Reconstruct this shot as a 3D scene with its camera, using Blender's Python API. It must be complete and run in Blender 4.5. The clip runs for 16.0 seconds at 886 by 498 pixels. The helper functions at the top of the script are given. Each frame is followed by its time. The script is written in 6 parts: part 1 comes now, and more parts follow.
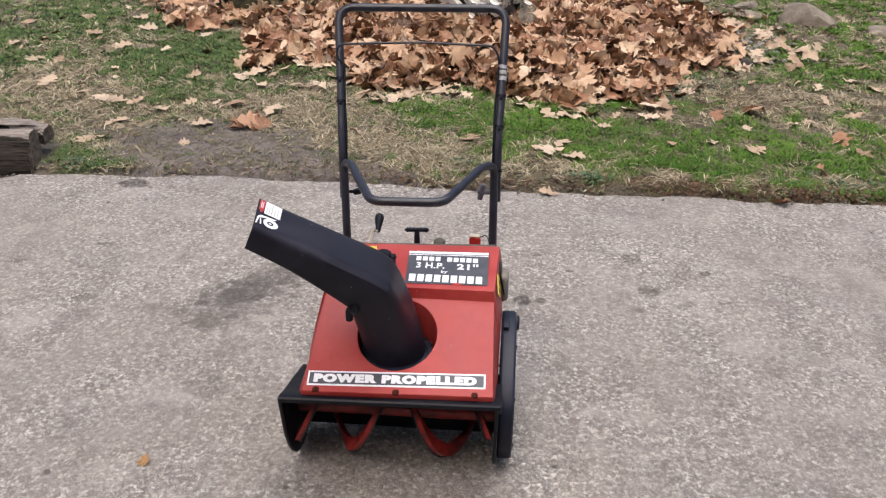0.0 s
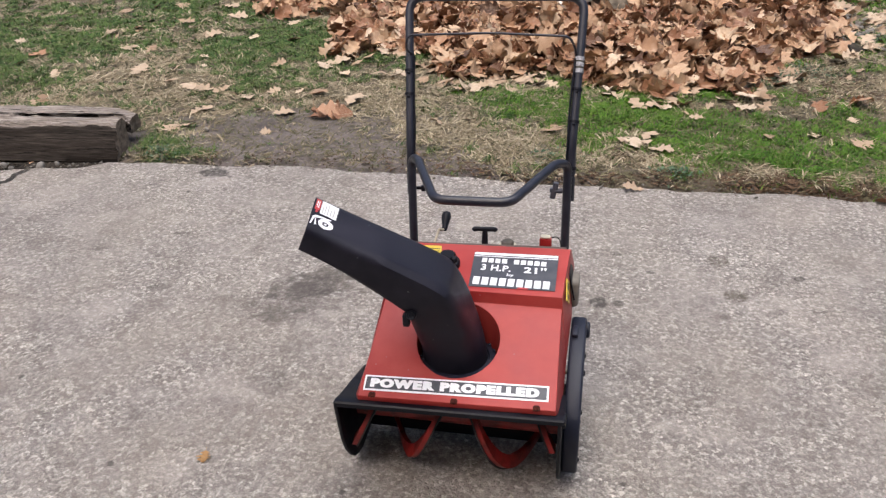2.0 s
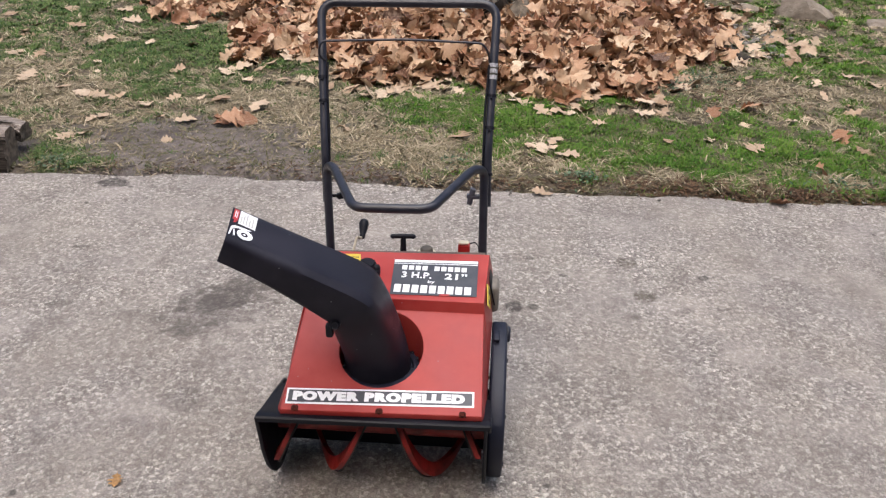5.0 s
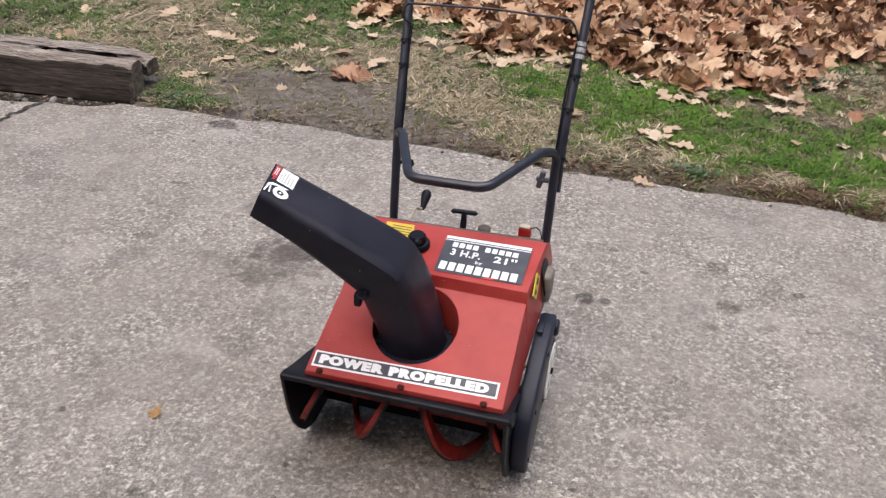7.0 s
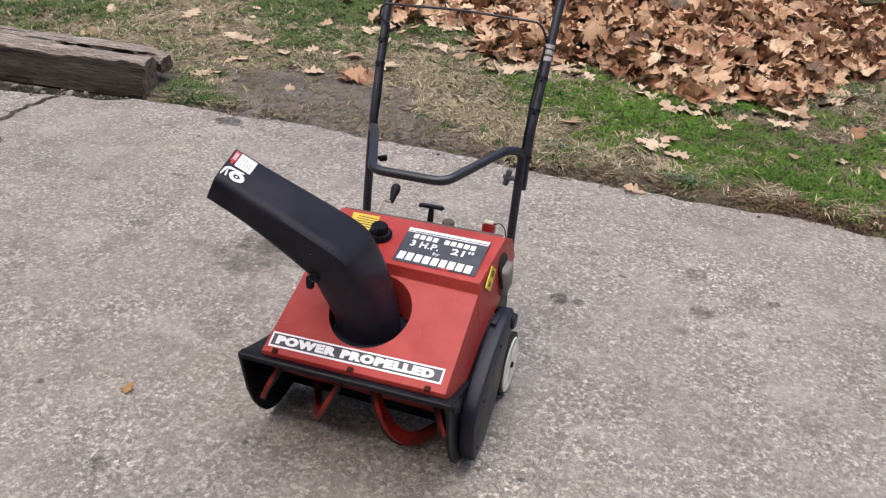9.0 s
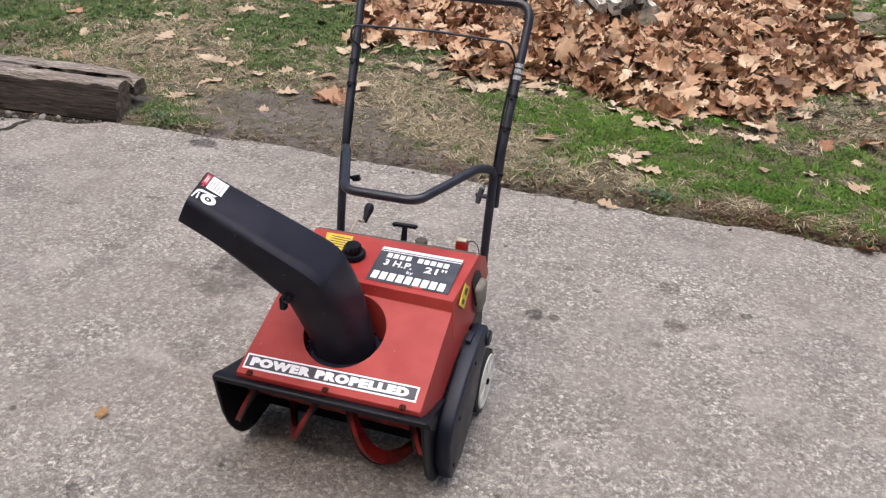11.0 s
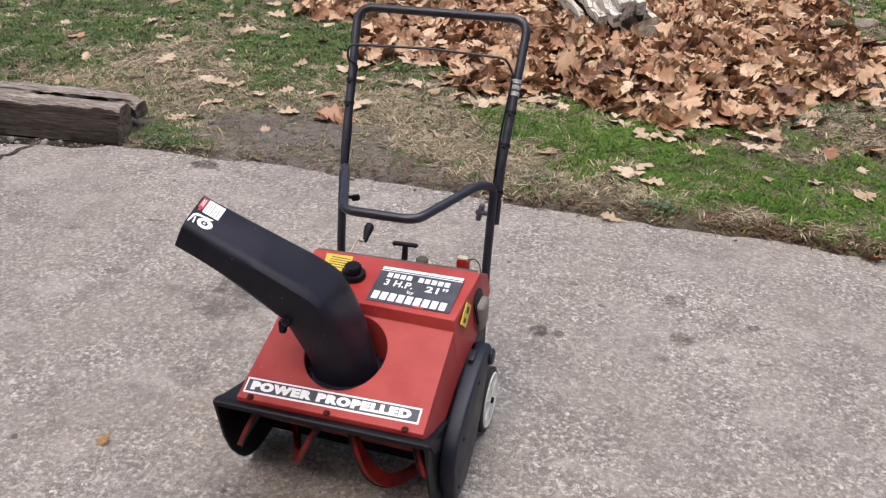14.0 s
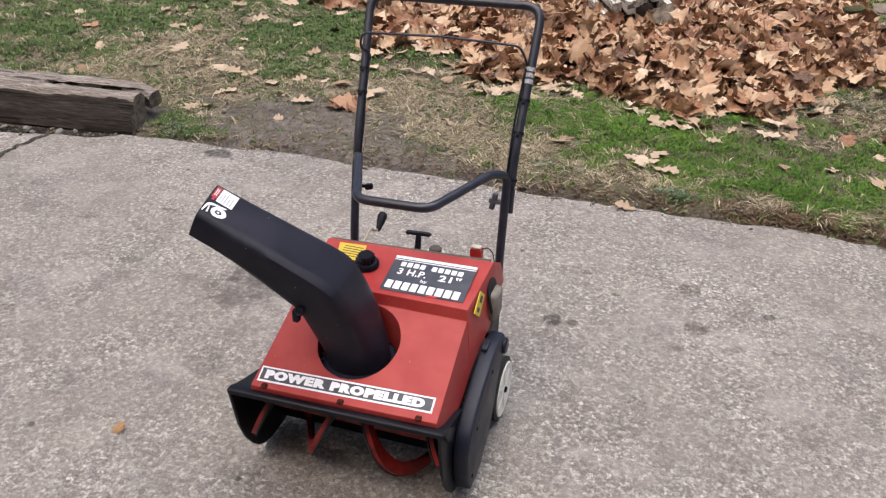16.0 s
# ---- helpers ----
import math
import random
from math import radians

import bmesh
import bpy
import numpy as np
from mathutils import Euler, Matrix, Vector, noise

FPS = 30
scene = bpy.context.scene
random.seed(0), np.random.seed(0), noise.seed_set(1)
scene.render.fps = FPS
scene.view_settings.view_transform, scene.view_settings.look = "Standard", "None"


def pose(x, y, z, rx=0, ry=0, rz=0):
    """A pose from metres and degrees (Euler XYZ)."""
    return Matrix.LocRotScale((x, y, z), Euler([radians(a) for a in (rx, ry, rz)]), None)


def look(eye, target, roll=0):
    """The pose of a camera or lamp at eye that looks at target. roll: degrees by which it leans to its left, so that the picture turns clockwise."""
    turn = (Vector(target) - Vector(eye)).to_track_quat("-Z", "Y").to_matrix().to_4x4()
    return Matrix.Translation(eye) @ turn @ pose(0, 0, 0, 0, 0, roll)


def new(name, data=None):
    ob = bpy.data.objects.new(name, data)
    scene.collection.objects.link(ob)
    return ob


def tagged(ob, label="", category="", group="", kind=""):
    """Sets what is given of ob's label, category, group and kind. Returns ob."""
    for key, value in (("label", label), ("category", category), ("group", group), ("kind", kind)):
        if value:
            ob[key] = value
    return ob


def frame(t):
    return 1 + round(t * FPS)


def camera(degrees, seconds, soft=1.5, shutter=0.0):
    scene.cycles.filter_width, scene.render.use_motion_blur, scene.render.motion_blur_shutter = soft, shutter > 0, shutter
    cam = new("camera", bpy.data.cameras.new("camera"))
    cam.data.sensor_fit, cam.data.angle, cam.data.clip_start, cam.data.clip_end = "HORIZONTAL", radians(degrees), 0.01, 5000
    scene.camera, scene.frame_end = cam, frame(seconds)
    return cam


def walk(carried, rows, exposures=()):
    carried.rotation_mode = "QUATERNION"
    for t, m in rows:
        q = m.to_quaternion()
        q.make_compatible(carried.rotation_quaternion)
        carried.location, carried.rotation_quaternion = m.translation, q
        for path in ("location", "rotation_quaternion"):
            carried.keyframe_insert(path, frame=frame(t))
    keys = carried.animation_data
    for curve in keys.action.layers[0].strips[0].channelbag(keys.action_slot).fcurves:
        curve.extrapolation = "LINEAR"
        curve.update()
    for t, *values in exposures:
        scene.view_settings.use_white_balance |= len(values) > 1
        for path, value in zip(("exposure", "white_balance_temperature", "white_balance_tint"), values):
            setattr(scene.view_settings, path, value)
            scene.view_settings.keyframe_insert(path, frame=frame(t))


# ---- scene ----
cam = camera(55.0, 16.0, 1.25, 0.25)
PATH = [
    (0, (0.186, -1.668, 1.633), (0.127, 0.091, 0.683), 0.6),
    (0.5, (0.195, -1.667, 1.634), (0.122, 0.102, 0.704), 0.1),
    (1, (0.206, -1.648, 1.63), (0.1, 0.113, 0.689), -0.5),
    (1.5, (0.218, -1.608, 1.628), (0.052, 0.135, 0.662), -0.7),
    (2, (0.248, -1.554, 1.621), (-0.025, 0.169, 0.643), -1.6),
    (2.5, (0.22, -1.532, 1.617), (-0.093, 0.164, 0.604), -2.4),
    (3, (0.17, -1.528, 1.605), (0.081, 0.213, 0.625), 0.1),
    (3.5, (0.188, -1.534, 1.613), (0.19, 0.224, 0.661), 1.7),
    (4, (0.202, -1.553, 1.627), (0.201, 0.229, 0.718), 0.6),
    (4.2, (0.196, -1.551, 1.62), (0.165, 0.224, 0.701), 0.1),
    (6.3, (0.249, -1.525, 1.617), (0.179, 0.208, 0.62), 2.4),
    (6.5, (0.296, -1.495, 1.617), (0.147, 0.231, 0.617), 3.2),
    (7, (0.407, -1.44, 1.612), (0.052, 0.23, 0.571), 2.8),
    (7.5, (0.426, -1.497, 1.619), (-0.027, 0.123, 0.538), -0.9),
    (8, (0.457, -1.518, 1.617), (0.15, 0.144, 0.548), 0.5),
    (8.5, (0.577, -1.486, 1.622), (0.205, 0.183, 0.585), 2.8),
    (8.7, (0.617, -1.473, 1.612), (0.174, 0.183, 0.583), 3.4),
    (10.8, (0.627, -1.476, 1.613), (0.224, 0.219, 0.631), 2.8),
    (11, (0.64, -1.478, 1.622), (0.235, 0.216, 0.638), 3.1),
    (11.5, (0.639, -1.464, 1.624), (0.229, 0.24, 0.662), 2.3),
    (12, (0.644, -1.455, 1.626), (0.234, 0.261, 0.683), 2.2),
    (12.5, (0.649, -1.452, 1.624), (0.233, 0.257, 0.672), 1.9),
    (13, (0.647, -1.453, 1.623), (0.224, 0.252, 0.667), 1.7),
    (13.5, (0.65, -1.454, 1.624), (0.222, 0.251, 0.671), 1.4),
    (14, (0.652, -1.451, 1.623), (0.225, 0.253, 0.668), 1.6),
    (14.5, (0.653, -1.449, 1.624), (0.228, 0.26, 0.677), 1.3),
    (15, (0.657, -1.451, 1.624), (0.23, 0.259, 0.679), 1.2),
    (15.5, (0.652, -1.451, 1.624), (0.212, 0.249, 0.666), 1.1),
    (16, (0.65, -1.446, 1.622), (0.197, 0.238, 0.642), 1.1),
]
EXPOSURES = [(0.0, 0.77, 6340, 11.5), (7.5, 0.73, 6340, 11.5), (11.0, 0.76, 6340, 11.5), (16.0, 0.76, 6340, 11.5)]
walk(cam, [(t, look(eye, target, roll)) for t, eye, target, roll in PATH], EXPOSURES)

# ---------------------------------------------------------------- light
world = bpy.data.worlds.new("sky")
scene.world = world
world.use_nodes = True
wn = world.node_tree
sky = wn.nodes.new("ShaderNodeTexSky")
sky.sky_type = "NISHITA"
sky.sun_disc = False
sky.sun_elevation = radians(62)
sky.sun_rotation = radians(200)
sky.dust_density = 6.0
sky.air_density = 1.0
wn.nodes["Background"].inputs["Strength"].default_value = 0.116
wn.links.new(sky.outputs["Color"], wn.nodes["Background"].inputs["Color"])

sun_data = bpy.data.lights.new("overcast_sun", "SUN")
sun_data.energy = 1.55
sun_data.angle = radians(42)
sun_data.color = (1.0, 0.97, 0.93)
sun = new("overcast_sun", sun_data)
sun.matrix_world = look((0.8, 1.4, 6.0), (0.0, 0.0, 0.0))


# ---------------------------------------------------------------- materials
class Nodes:
    """A small writer of node materials."""

    def __init__(self, name, rough=0.6, metal=0.0, spec=0.5):
        self.mat = bpy.data.materials.new(name)
        self.mat.use_nodes = True
        self.tree = self.mat.node_tree
        self.bsdf = self.tree.nodes["Principled BSDF"]
        self.bsdf.inputs["Roughness"].default_value = rough
        self.bsdf.inputs["Metallic"].default_value = metal
        self.bsdf.inputs["Specular IOR Level"].default_value = spec
        self.coord = self.tree.nodes.new("ShaderNodeTexCoord").outputs["Object"]

    def add(self, kind, **inputs):
        n = self.tree.nodes.new(kind)
        for k, v in inputs.items():
            self.put(n.inputs[k.replace("_", " ")], v)
        return n

    def put(self, socket, v):
        if isinstance(v, bpy.types.NodeSocket):
            self.tree.links.new(v, socket)
        elif isinstance(v, tuple) and len(v) == 3 and socket.type == "RGBA":
            socket.default_value = (*v, 1)
        else:
            socket.default_value = v

    def scaled(self, sx, sy, sz):
        n = self.add("ShaderNodeMapping", Vector=self.coord)
        n.inputs["Scale"].default_value = (sx, sy, sz)
        return n.outputs["Vector"]

    def noise(self, scale, detail=3.0, vec=None, rough=0.55):
        n = self.add("ShaderNodeTexNoise", Scale=scale, Detail=detail, Roughness=rough)
        self.tree.links.new(vec or self.coord, n.inputs["Vector"])
        return n.outputs["Fac"]

    def ramp(self, fac, *stops):
        n = self.tree.nodes.new("ShaderNodeValToRGB")
        e = n.color_ramp.elements
        while len(e) < len(stops):
            e.new(0.5)
        for el, (p, c) in zip(e, stops):
            el.position = p
            el.color = (*c, 1) if isinstance(c, tuple) else (c, c, c, 1)
        self.tree.links.new(fac, n.inputs["Fac"])
        return n.outputs["Color"]

    def mix(self, fac, a, b, blend="MIX"):
        n = self.tree.nodes.new("ShaderNodeMix")
        n.data_type, n.blend_type = "RGBA", blend
        self.put(n.inputs[0], fac)
        self.put(n.inputs[6], a)
        self.put(n.inputs[7], b)
        return n.outputs[2]

    def math(self, op, a, b=0.0):
        n = self.tree.nodes.new("ShaderNodeMath")
        n.operation = op
        self.put(n.inputs[0], a)
        self.put(n.inputs[1], b)
        return n.outputs[0]

    def bump(self, height, strength, distance):
        n = self.add("ShaderNodeBump", Height=height, Strength=strength, Distance=distance)
        self.tree.links.new(n.outputs["Normal"], self.bsdf.inputs["Normal"])

    def color(self, c):
        self.put(self.bsdf.inputs["Base Color"], c)
        return self.mat


def paint(name, base, rough, worn, amount=0.5, grain=900.0, scale=9.0, bump=0.15, spec=0.5, chips=False):
    """Paint or plastic with broad fading, fine grain and scuffs."""
    n = Nodes(name, rough, spec=spec)
    fade = n.noise(scale, 5)
    c = n.mix(n.ramp(fade, (0.38, 0.0), (0.72, amount)), base, worn)
    scuff = n.noise(60, 6, n.scaled(1, 3, 1))
    c = n.mix(n.ramp(scuff, (0.66, 0.0), (0.74, 0.45)), c, worn)
    if chips:
        v = n.add("ShaderNodeTexVoronoi", Scale=48.0, Vector=n.coord)
        pick = n.ramp(n.add("ShaderNodeSeparateColor", Color=v.outputs["Color"]).outputs[0], (0.80, 0.0), (0.82, 1.0))
        c = n.mix(n.math("MULTIPLY", pick, n.ramp(v.outputs["Distance"], (0.03, 0.8), (0.08, 0.0))), c, (0.30, 0.30, 0.31))
    fine = n.noise(grain, 2)
    n.bump(fine, bump, 0.0006)
    r = n.ramp(fade, (0.3, rough - 0.08), (0.7, rough + 0.14))
    n.put(n.bsdf.inputs["Roughness"], r)
    return n.color(c)


RED = paint("red_plastic", (0.320, 0.029, 0.025), 0.42, (0.405, 0.064, 0.054), 0.8, spec=0.34, chips=True)
RED_DARK = paint("red_auger_paint", (0.29, 0.012, 0.008), 0.42, (0.05, 0.008, 0.007), 0.95, scale=22)
RED_BOX = paint("red_switch_plastic", (0.26, 0.014, 0.012), 0.4, (0.34, 0.04, 0.035), 0.6)
BLACK = paint("black_plastic", (0.0048, 0.0051, 0.0085), 0.42, (0.013, 0.0135, 0.019), 0.8, spec=0.19)
CHUTE = paint("chute_plastic", (0.0130, 0.0124, 0.0192), 0.40, (0.0270, 0.0258, 0.0370), 0.8, grain=1500, scale=12, spec=0.17, chips=True)
GUARD = paint("guard_plastic", (0.0125, 0.0145, 0.0265), 0.45, (0.026, 0.029, 0.045), 0.8, spec=0.28)
NUT = paint("wing_nut_plastic", (0.085, 0.09, 0.115), 0.5, (0.13, 0.135, 0.16), 0.6, scale=40)
SCUFFED = paint("scuffed_sticker", (0.50, 0.50, 0.52), 0.5, (0.05, 0.05, 0.06), 1.0, scale=130)
TUBE = paint("black_enamel", (0.0105, 0.0108, 0.0185), 0.36, (0.026, 0.026, 0.038), 0.6, scale=30, spec=0.55)
RUBBER = paint("tyre_rubber", (0.012, 0.012, 0.012), 0.8, (0.04, 0.038, 0.035), 0.8)
WHITE = paint("white_rim_plastic", (0.80, 0.77, 0.68), 0.5, (0.60, 0.56, 0.47), 0.6, scale=30)
DECAL_DARK = paint("decal_dark", (0.036, 0.040, 0.052), 0.38, (0.078, 0.079, 0.092), 0.6, scale=40)
DECAL_WHITE = paint("decal_white", (0.84, 0.85, 0.87), 0.45, (0.66, 0.66, 0.67), 0.5, scale=60)
DECAL_RED = paint("decal_red", (0.45, 0.03, 0.035), 0.45, (0.5, 0.12, 0.1), 0.5, scale=60)
YELLOW = paint("decal_yellow", (0.62, 0.46, 0.03), 0.45, (0.5, 0.4, 0.1), 0.5, scale=50)
INK = paint("decal_ink", (0.03, 0.028, 0.02), 0.5, (0.08, 0.07, 0.05), 0.5, scale=60)
DUSTY = paint("dusty_edge", (0.085, 0.070, 0.060), 0.7, (0.16, 0.12, 0.10), 0.8, scale=35, spec=0.2)
MUFFLER = paint("muffler_steel", (0.16, 0.14, 0.115), 0.6, (0.28, 0.25, 0.21), 0.7, scale=40)
RUST = paint("rusty_bolt", (0.042, 0.009, 0.006), 0.75, (0.10, 0.022, 0.012), 0.7, scale=90, spec=0.12)
FUEL_CAP = paint("fuel_cap_brown", (0.050, 0.042, 0.032), 0.6, (0.15, 0.12, 0.09), 0.6, scale=60)
FAINT = paint("faint_print", (0.46, 0.45, 0.44), 0.5, (0.6, 0.59, 0.57), 0.6, scale=60)
IVORY = paint("tank_plastic", (0.55, 0.50, 0.38), 0.5, (0.35, 0.3, 0.22), 0.5, scale=40)
STEEL = paint("plated_steel", (0.42, 0.36, 0.26), 0.35, (0.25, 0.2, 0.14), 0.6, scale=60)


def asphalt_material():
    n = Nodes("old_asphalt", 0.85, spec=0.3)
    bent = n.add("ShaderNodeTexNoise", Scale=150.0, Detail=2.0, Vector=n.coord).outputs["Color"]
    ragged = n.add("ShaderNodeVectorMath")
    ragged.operation = "MULTIPLY_ADD"
    n.put(ragged.inputs[0], bent)
    ragged.inputs[1].default_value = (0.0150, 0.0150, 0.0)
    n.put(ragged.inputs[2], n.coord)
    v = n.add("ShaderNodeTexVoronoi", Scale=88.0, Vector=ragged.outputs[0], Randomness=1.0)
    ve = n.tree.nodes.new("ShaderNodeTexVoronoi")
    ve.feature = "DISTANCE_TO_EDGE"
    ve.inputs["Scale"].default_value = 88.0
    n.put(ve.inputs["Vector"], ragged.outputs[0])
    cell = n.add("ShaderNodeSeparateColor", Color=v.outputs["Color"]).outputs[0]
    v2 = n.add("ShaderNodeTexVoronoi", Scale=210.0, Vector=n.coord, Randomness=1.0)
    cell2 = n.add("ShaderNodeSeparateColor", Color=v2.outputs["Color"]).outputs[1]
    stone = n.ramp(cell, (0.0, (0.20, 0.172, 0.150)), (0.40, (0.425, 0.380, 0.337)),
                   (0.74, (0.63, 0.572, 0.508)), (0.88, (0.82, 0.755, 0.675)), (1.0, (0.95, 0.89, 0.81)))
    grit = n.ramp(cell2, (0.0, (0.13, 0.113, 0.10)), (0.6, (0.43, 0.39, 0.352)), (1.0, (0.74, 0.695, 0.635)))
    c = n.mix(0.30, stone, grit)
    broken = n.math("MULTIPLY", n.math("SUBTRACT", n.noise(75.0, 4), 0.48), 1.7)
    gap = n.ramp(n.math("SUBTRACT", ve.outputs["Distance"], broken), (0.02, 0.48), (0.17, 0.0))
    c = n.mix(n.ramp(n.noise(230.0, 3, None, 0.7), (0.40, 0.50), (0.50, 0.0)), c, (0.115, 0.100, 0.090))
    c = n.mix(n.ramp(n.noise(150.0, 3, None, 0.7), (0.56, 0.0), (0.66, 0.45)), c, (0.72, 0.665, 0.60))
    # patches rubbed smooth, where fines hide the stones
    worn = n.ramp(n.noise(3.4, 6, None, 0.62), (0.36, 0.48), (0.58, 1.0))
    c = n.mix(worn, n.mix(n.noise(120.0, 4), (0.30, 0.268, 0.247), (0.41, 0.368, 0.338)), c)
    c = n.mix(n.math("MULTIPLY", gap, worn), c, (0.080, 0.070, 0.063))
    broad = n.noise(1.3, 5)
    c = n.mix(n.ramp(broad, (0.38, 0.0), (0.68, 0.42)), c, (0.22, 0.193, 0.178))
    pale = n.noise(3.2, 5, n.scaled(1, 1.4, 1))
    c = n.mix(n.ramp(pale, (0.53, 0.0), (0.73, 0.50)), c, (0.515, 0.462, 0.420))
    dim = n.noise(5.5, 5, n.scaled(1.3, 1, 1))
    c = n.mix(n.ramp(dim, (0.54, 0.0), (0.74, 0.55)), c, (0.155, 0.135, 0.125))
    tint = n.noise(2.6, 3, n.scaled(1.1, 0.9, 1))
    c = n.mix(n.ramp(tint, (0.40, 0.0), (0.62, 0.16)), c, (0.40, 0.345, 0.270))
    # loose dark grains and small tar spots
    vs = n.add("ShaderNodeTexVoronoi", Scale=6.5, Vector=ragged.outputs[0], Randomness=1.0)
    chosen = n.ramp(n.add("ShaderNodeSeparateColor", Color=vs.outputs["Color"]).outputs[2], (0.62, 0.0), (0.64, 1.0))
    c = n.mix(n.math("MULTIPLY", chosen, n.ramp(vs.outputs["Distance"], (0.045, 0.75), (0.085, 0.0))), c, (0.075, 0.065, 0.058))
    # oil spots and the wide darker patch: place, radius, strength
    warp = n.add("ShaderNodeTexNoise", Scale=16.0, Detail=6.0, Vector=n.coord).outputs["Color"]
    wv = n.add("ShaderNodeVectorMath")
    wv.operation = "SUBTRACT"
    n.put(wv.inputs[0], warp)
    wv.inputs[1].default_value = (0.5, 0.5, 0.5)
    oil, brown, wide_dark = (0.055, 0.048, 0.043), (0.090, 0.073, 0.052), (0.080, 0.067, 0.059)
    for x, y, rx, ry, k, tone in ((0.865, 1.073, .050, .048, .76, brown), (0.83, 1.305, .050, .046, .55, brown), (0.86, 0.962, .017, .016, .5, oil), (0.803, 0.93, .016, .014, .35, oil),
                                  (0.385, 0.978, .034, .042, .85, oil), (0.452, 0.982, .026, .020, .65, oil), (-1.39, 1.93, .088, .058, .92, oil),
                                  (-0.65, 0.94, .19, .15, .80, wide_dark), (-0.55, 1.08, .16, .13, .66, wide_dark), (-0.73, 0.79, .16, .08, .55, wide_dark), (-0.46, 1.18, .14, .09, .40, wide_dark),
                                  (-0.90, 0.86, .18, .05, .30, wide_dark), (-0.59, -0.19, .03, .03, .6, oil), (1.103, 1.207, .020, .020, .75, oil), (1.02, 0.727, .016, .015, .5, oil),
                                  (1.118, 0.997, .03, .02, .35, oil), (0.99, 0.98, .03, .02, .3, oil), (0.687, 0.625, .05, .022, .35, oil), (0.578, 1.202, .018, .012, .6, oil),
                                  (0.464, 1.327, .02, .02, .55, oil), (-1.2, 0.92, .06, .02, .4, oil), (-1.57, 1.175, .05, .03, .35, oil), (-1.423, 0.508, .04, .025, .4, oil),
                                  (-1.29, 1.327, .04, .015, .45, oil), (-1.61, 1.772, .03, .014, .5, oil), (-0.62, 0.42, .09, .06, .3, oil), (0.17, -0.25, .25, .1, .15, oil)):
        off = n.add("ShaderNodeMapping", Vector=n.coord)
        off.vector_type = "POINT"
        off.inputs["Location"].default_value = (-x / rx, -y / ry, 0)
        off.inputs["Scale"].default_value = (1 / rx, 1 / ry, 1)
        add = n.add("ShaderNodeVectorMath")
        add.operation = "MULTIPLY_ADD"
        n.put(add.inputs[0], wv.outputs[0])
        add.inputs[1].default_value = (1.1, 1.1, 0) if rx < 0.12 else (2.6, 2.2, 0)
        n.put(add.inputs[2], off.outputs[0])
        ln = n.add("ShaderNodeVectorMath")
        ln.operation = "LENGTH"
        n.put(ln.inputs[0], add.outputs[0])
        shown = n.ramp(cell, (0.1, 1.0), (0.95, 0.62)) if rx < 0.12 else 1.0
        c = n.mix(n.math("MULTIPLY", shown, n.ramp(ln.outputs["Value"], (0.74 if rx < 0.12 else 0.35, k), (1.0 if rx < 0.12 else 1.15, 0.0))), c, tone)
    h = n.math("ADD", n.math("MULTIPLY", cell, 0.7), n.ramp(ve.outputs["Distance"], (0.0, 0.0), (0.22, 0.45)))
    h = n.math("ADD", h, n.math("MULTIPLY", cell2, 0.5))
    n.bump(h, 1.0, 0.006)
    return n.color(c)


def soil_material():
    n = Nodes("lawn_soil", 0.95, spec=0.2)
    a = n.noise(3.0, 6)
    b = n.noise(60.0, 4)
    c = n.ramp(a, (0.32, (0.128, 0.106, 0.100)), (0.52, (0.212, 0.182, 0.172)), (0.75, (0.30, 0.262, 0.246)))
    c = n.mix(n.ramp(b, (0.45, 0.0), (0.75, 0.6)), c, (0.20, 0.168, 0.136))
    c = n.mix(n.ramp(n.noise(13.0, 6), (0.48, 0.0), (0.70, 0.5)), c, (0.075, 0.060, 0.050))
    v = n.add("ShaderNodeTexVoronoi", Scale=70.0, Vector=n.coord)
    c = n.mix(n.ramp(v.outputs["Distance"], (0.05, 0.5), (0.2, 0.0)), c, (0.3, 0.265, 0.22))
    # brown thatchy soil all round the grey trodden patch
    off = n.add("ShaderNodeMapping", Vector=n.coord)
    off.inputs["Location"].default_value = (0.85 / 1.15, -2.30 / 0.55, 0)
    off.inputs["Scale"].default_value = (1 / 1.15, 1 / 0.55, 0)
    away = n.add("ShaderNodeVectorMath", Vector=off.outputs[0])
    away.operation = "LENGTH"
    away = n.math("ADD", away.outputs["Value"], n.math("MULTIPLY", n.noise(5.0, 4), 0.8))
    c = n.mix(n.ramp(n.math("MULTIPLY", away, 0.5), (0.55, 0.0), (0.85, 0.62)), c, (0.135, 0.105, 0.060))
    fleck = n.noise(38.0, 3, n.scaled(1, 2.6, 1))
    c = n.mix(n.ramp(fleck, (0.60, 0.0), (0.70, 0.5)), c, (0.30, 0.24, 0.165))
    n.bump(n.math("ADD", b, n.noise(220, 3)), 1.0, 0.016)
    return n.color(c)


def leaf_random(n):
    """A number of its own for each leaf or blade, alone or in a joined mesh."""
    g = n.tree.nodes.new("ShaderNodeNewGeometry").outputs["Random Per Island"]
    o = n.tree.nodes.new("ShaderNodeObjectInfo").outputs["Random"]
    return n.math("FRACT", n.math("ADD", g, o))


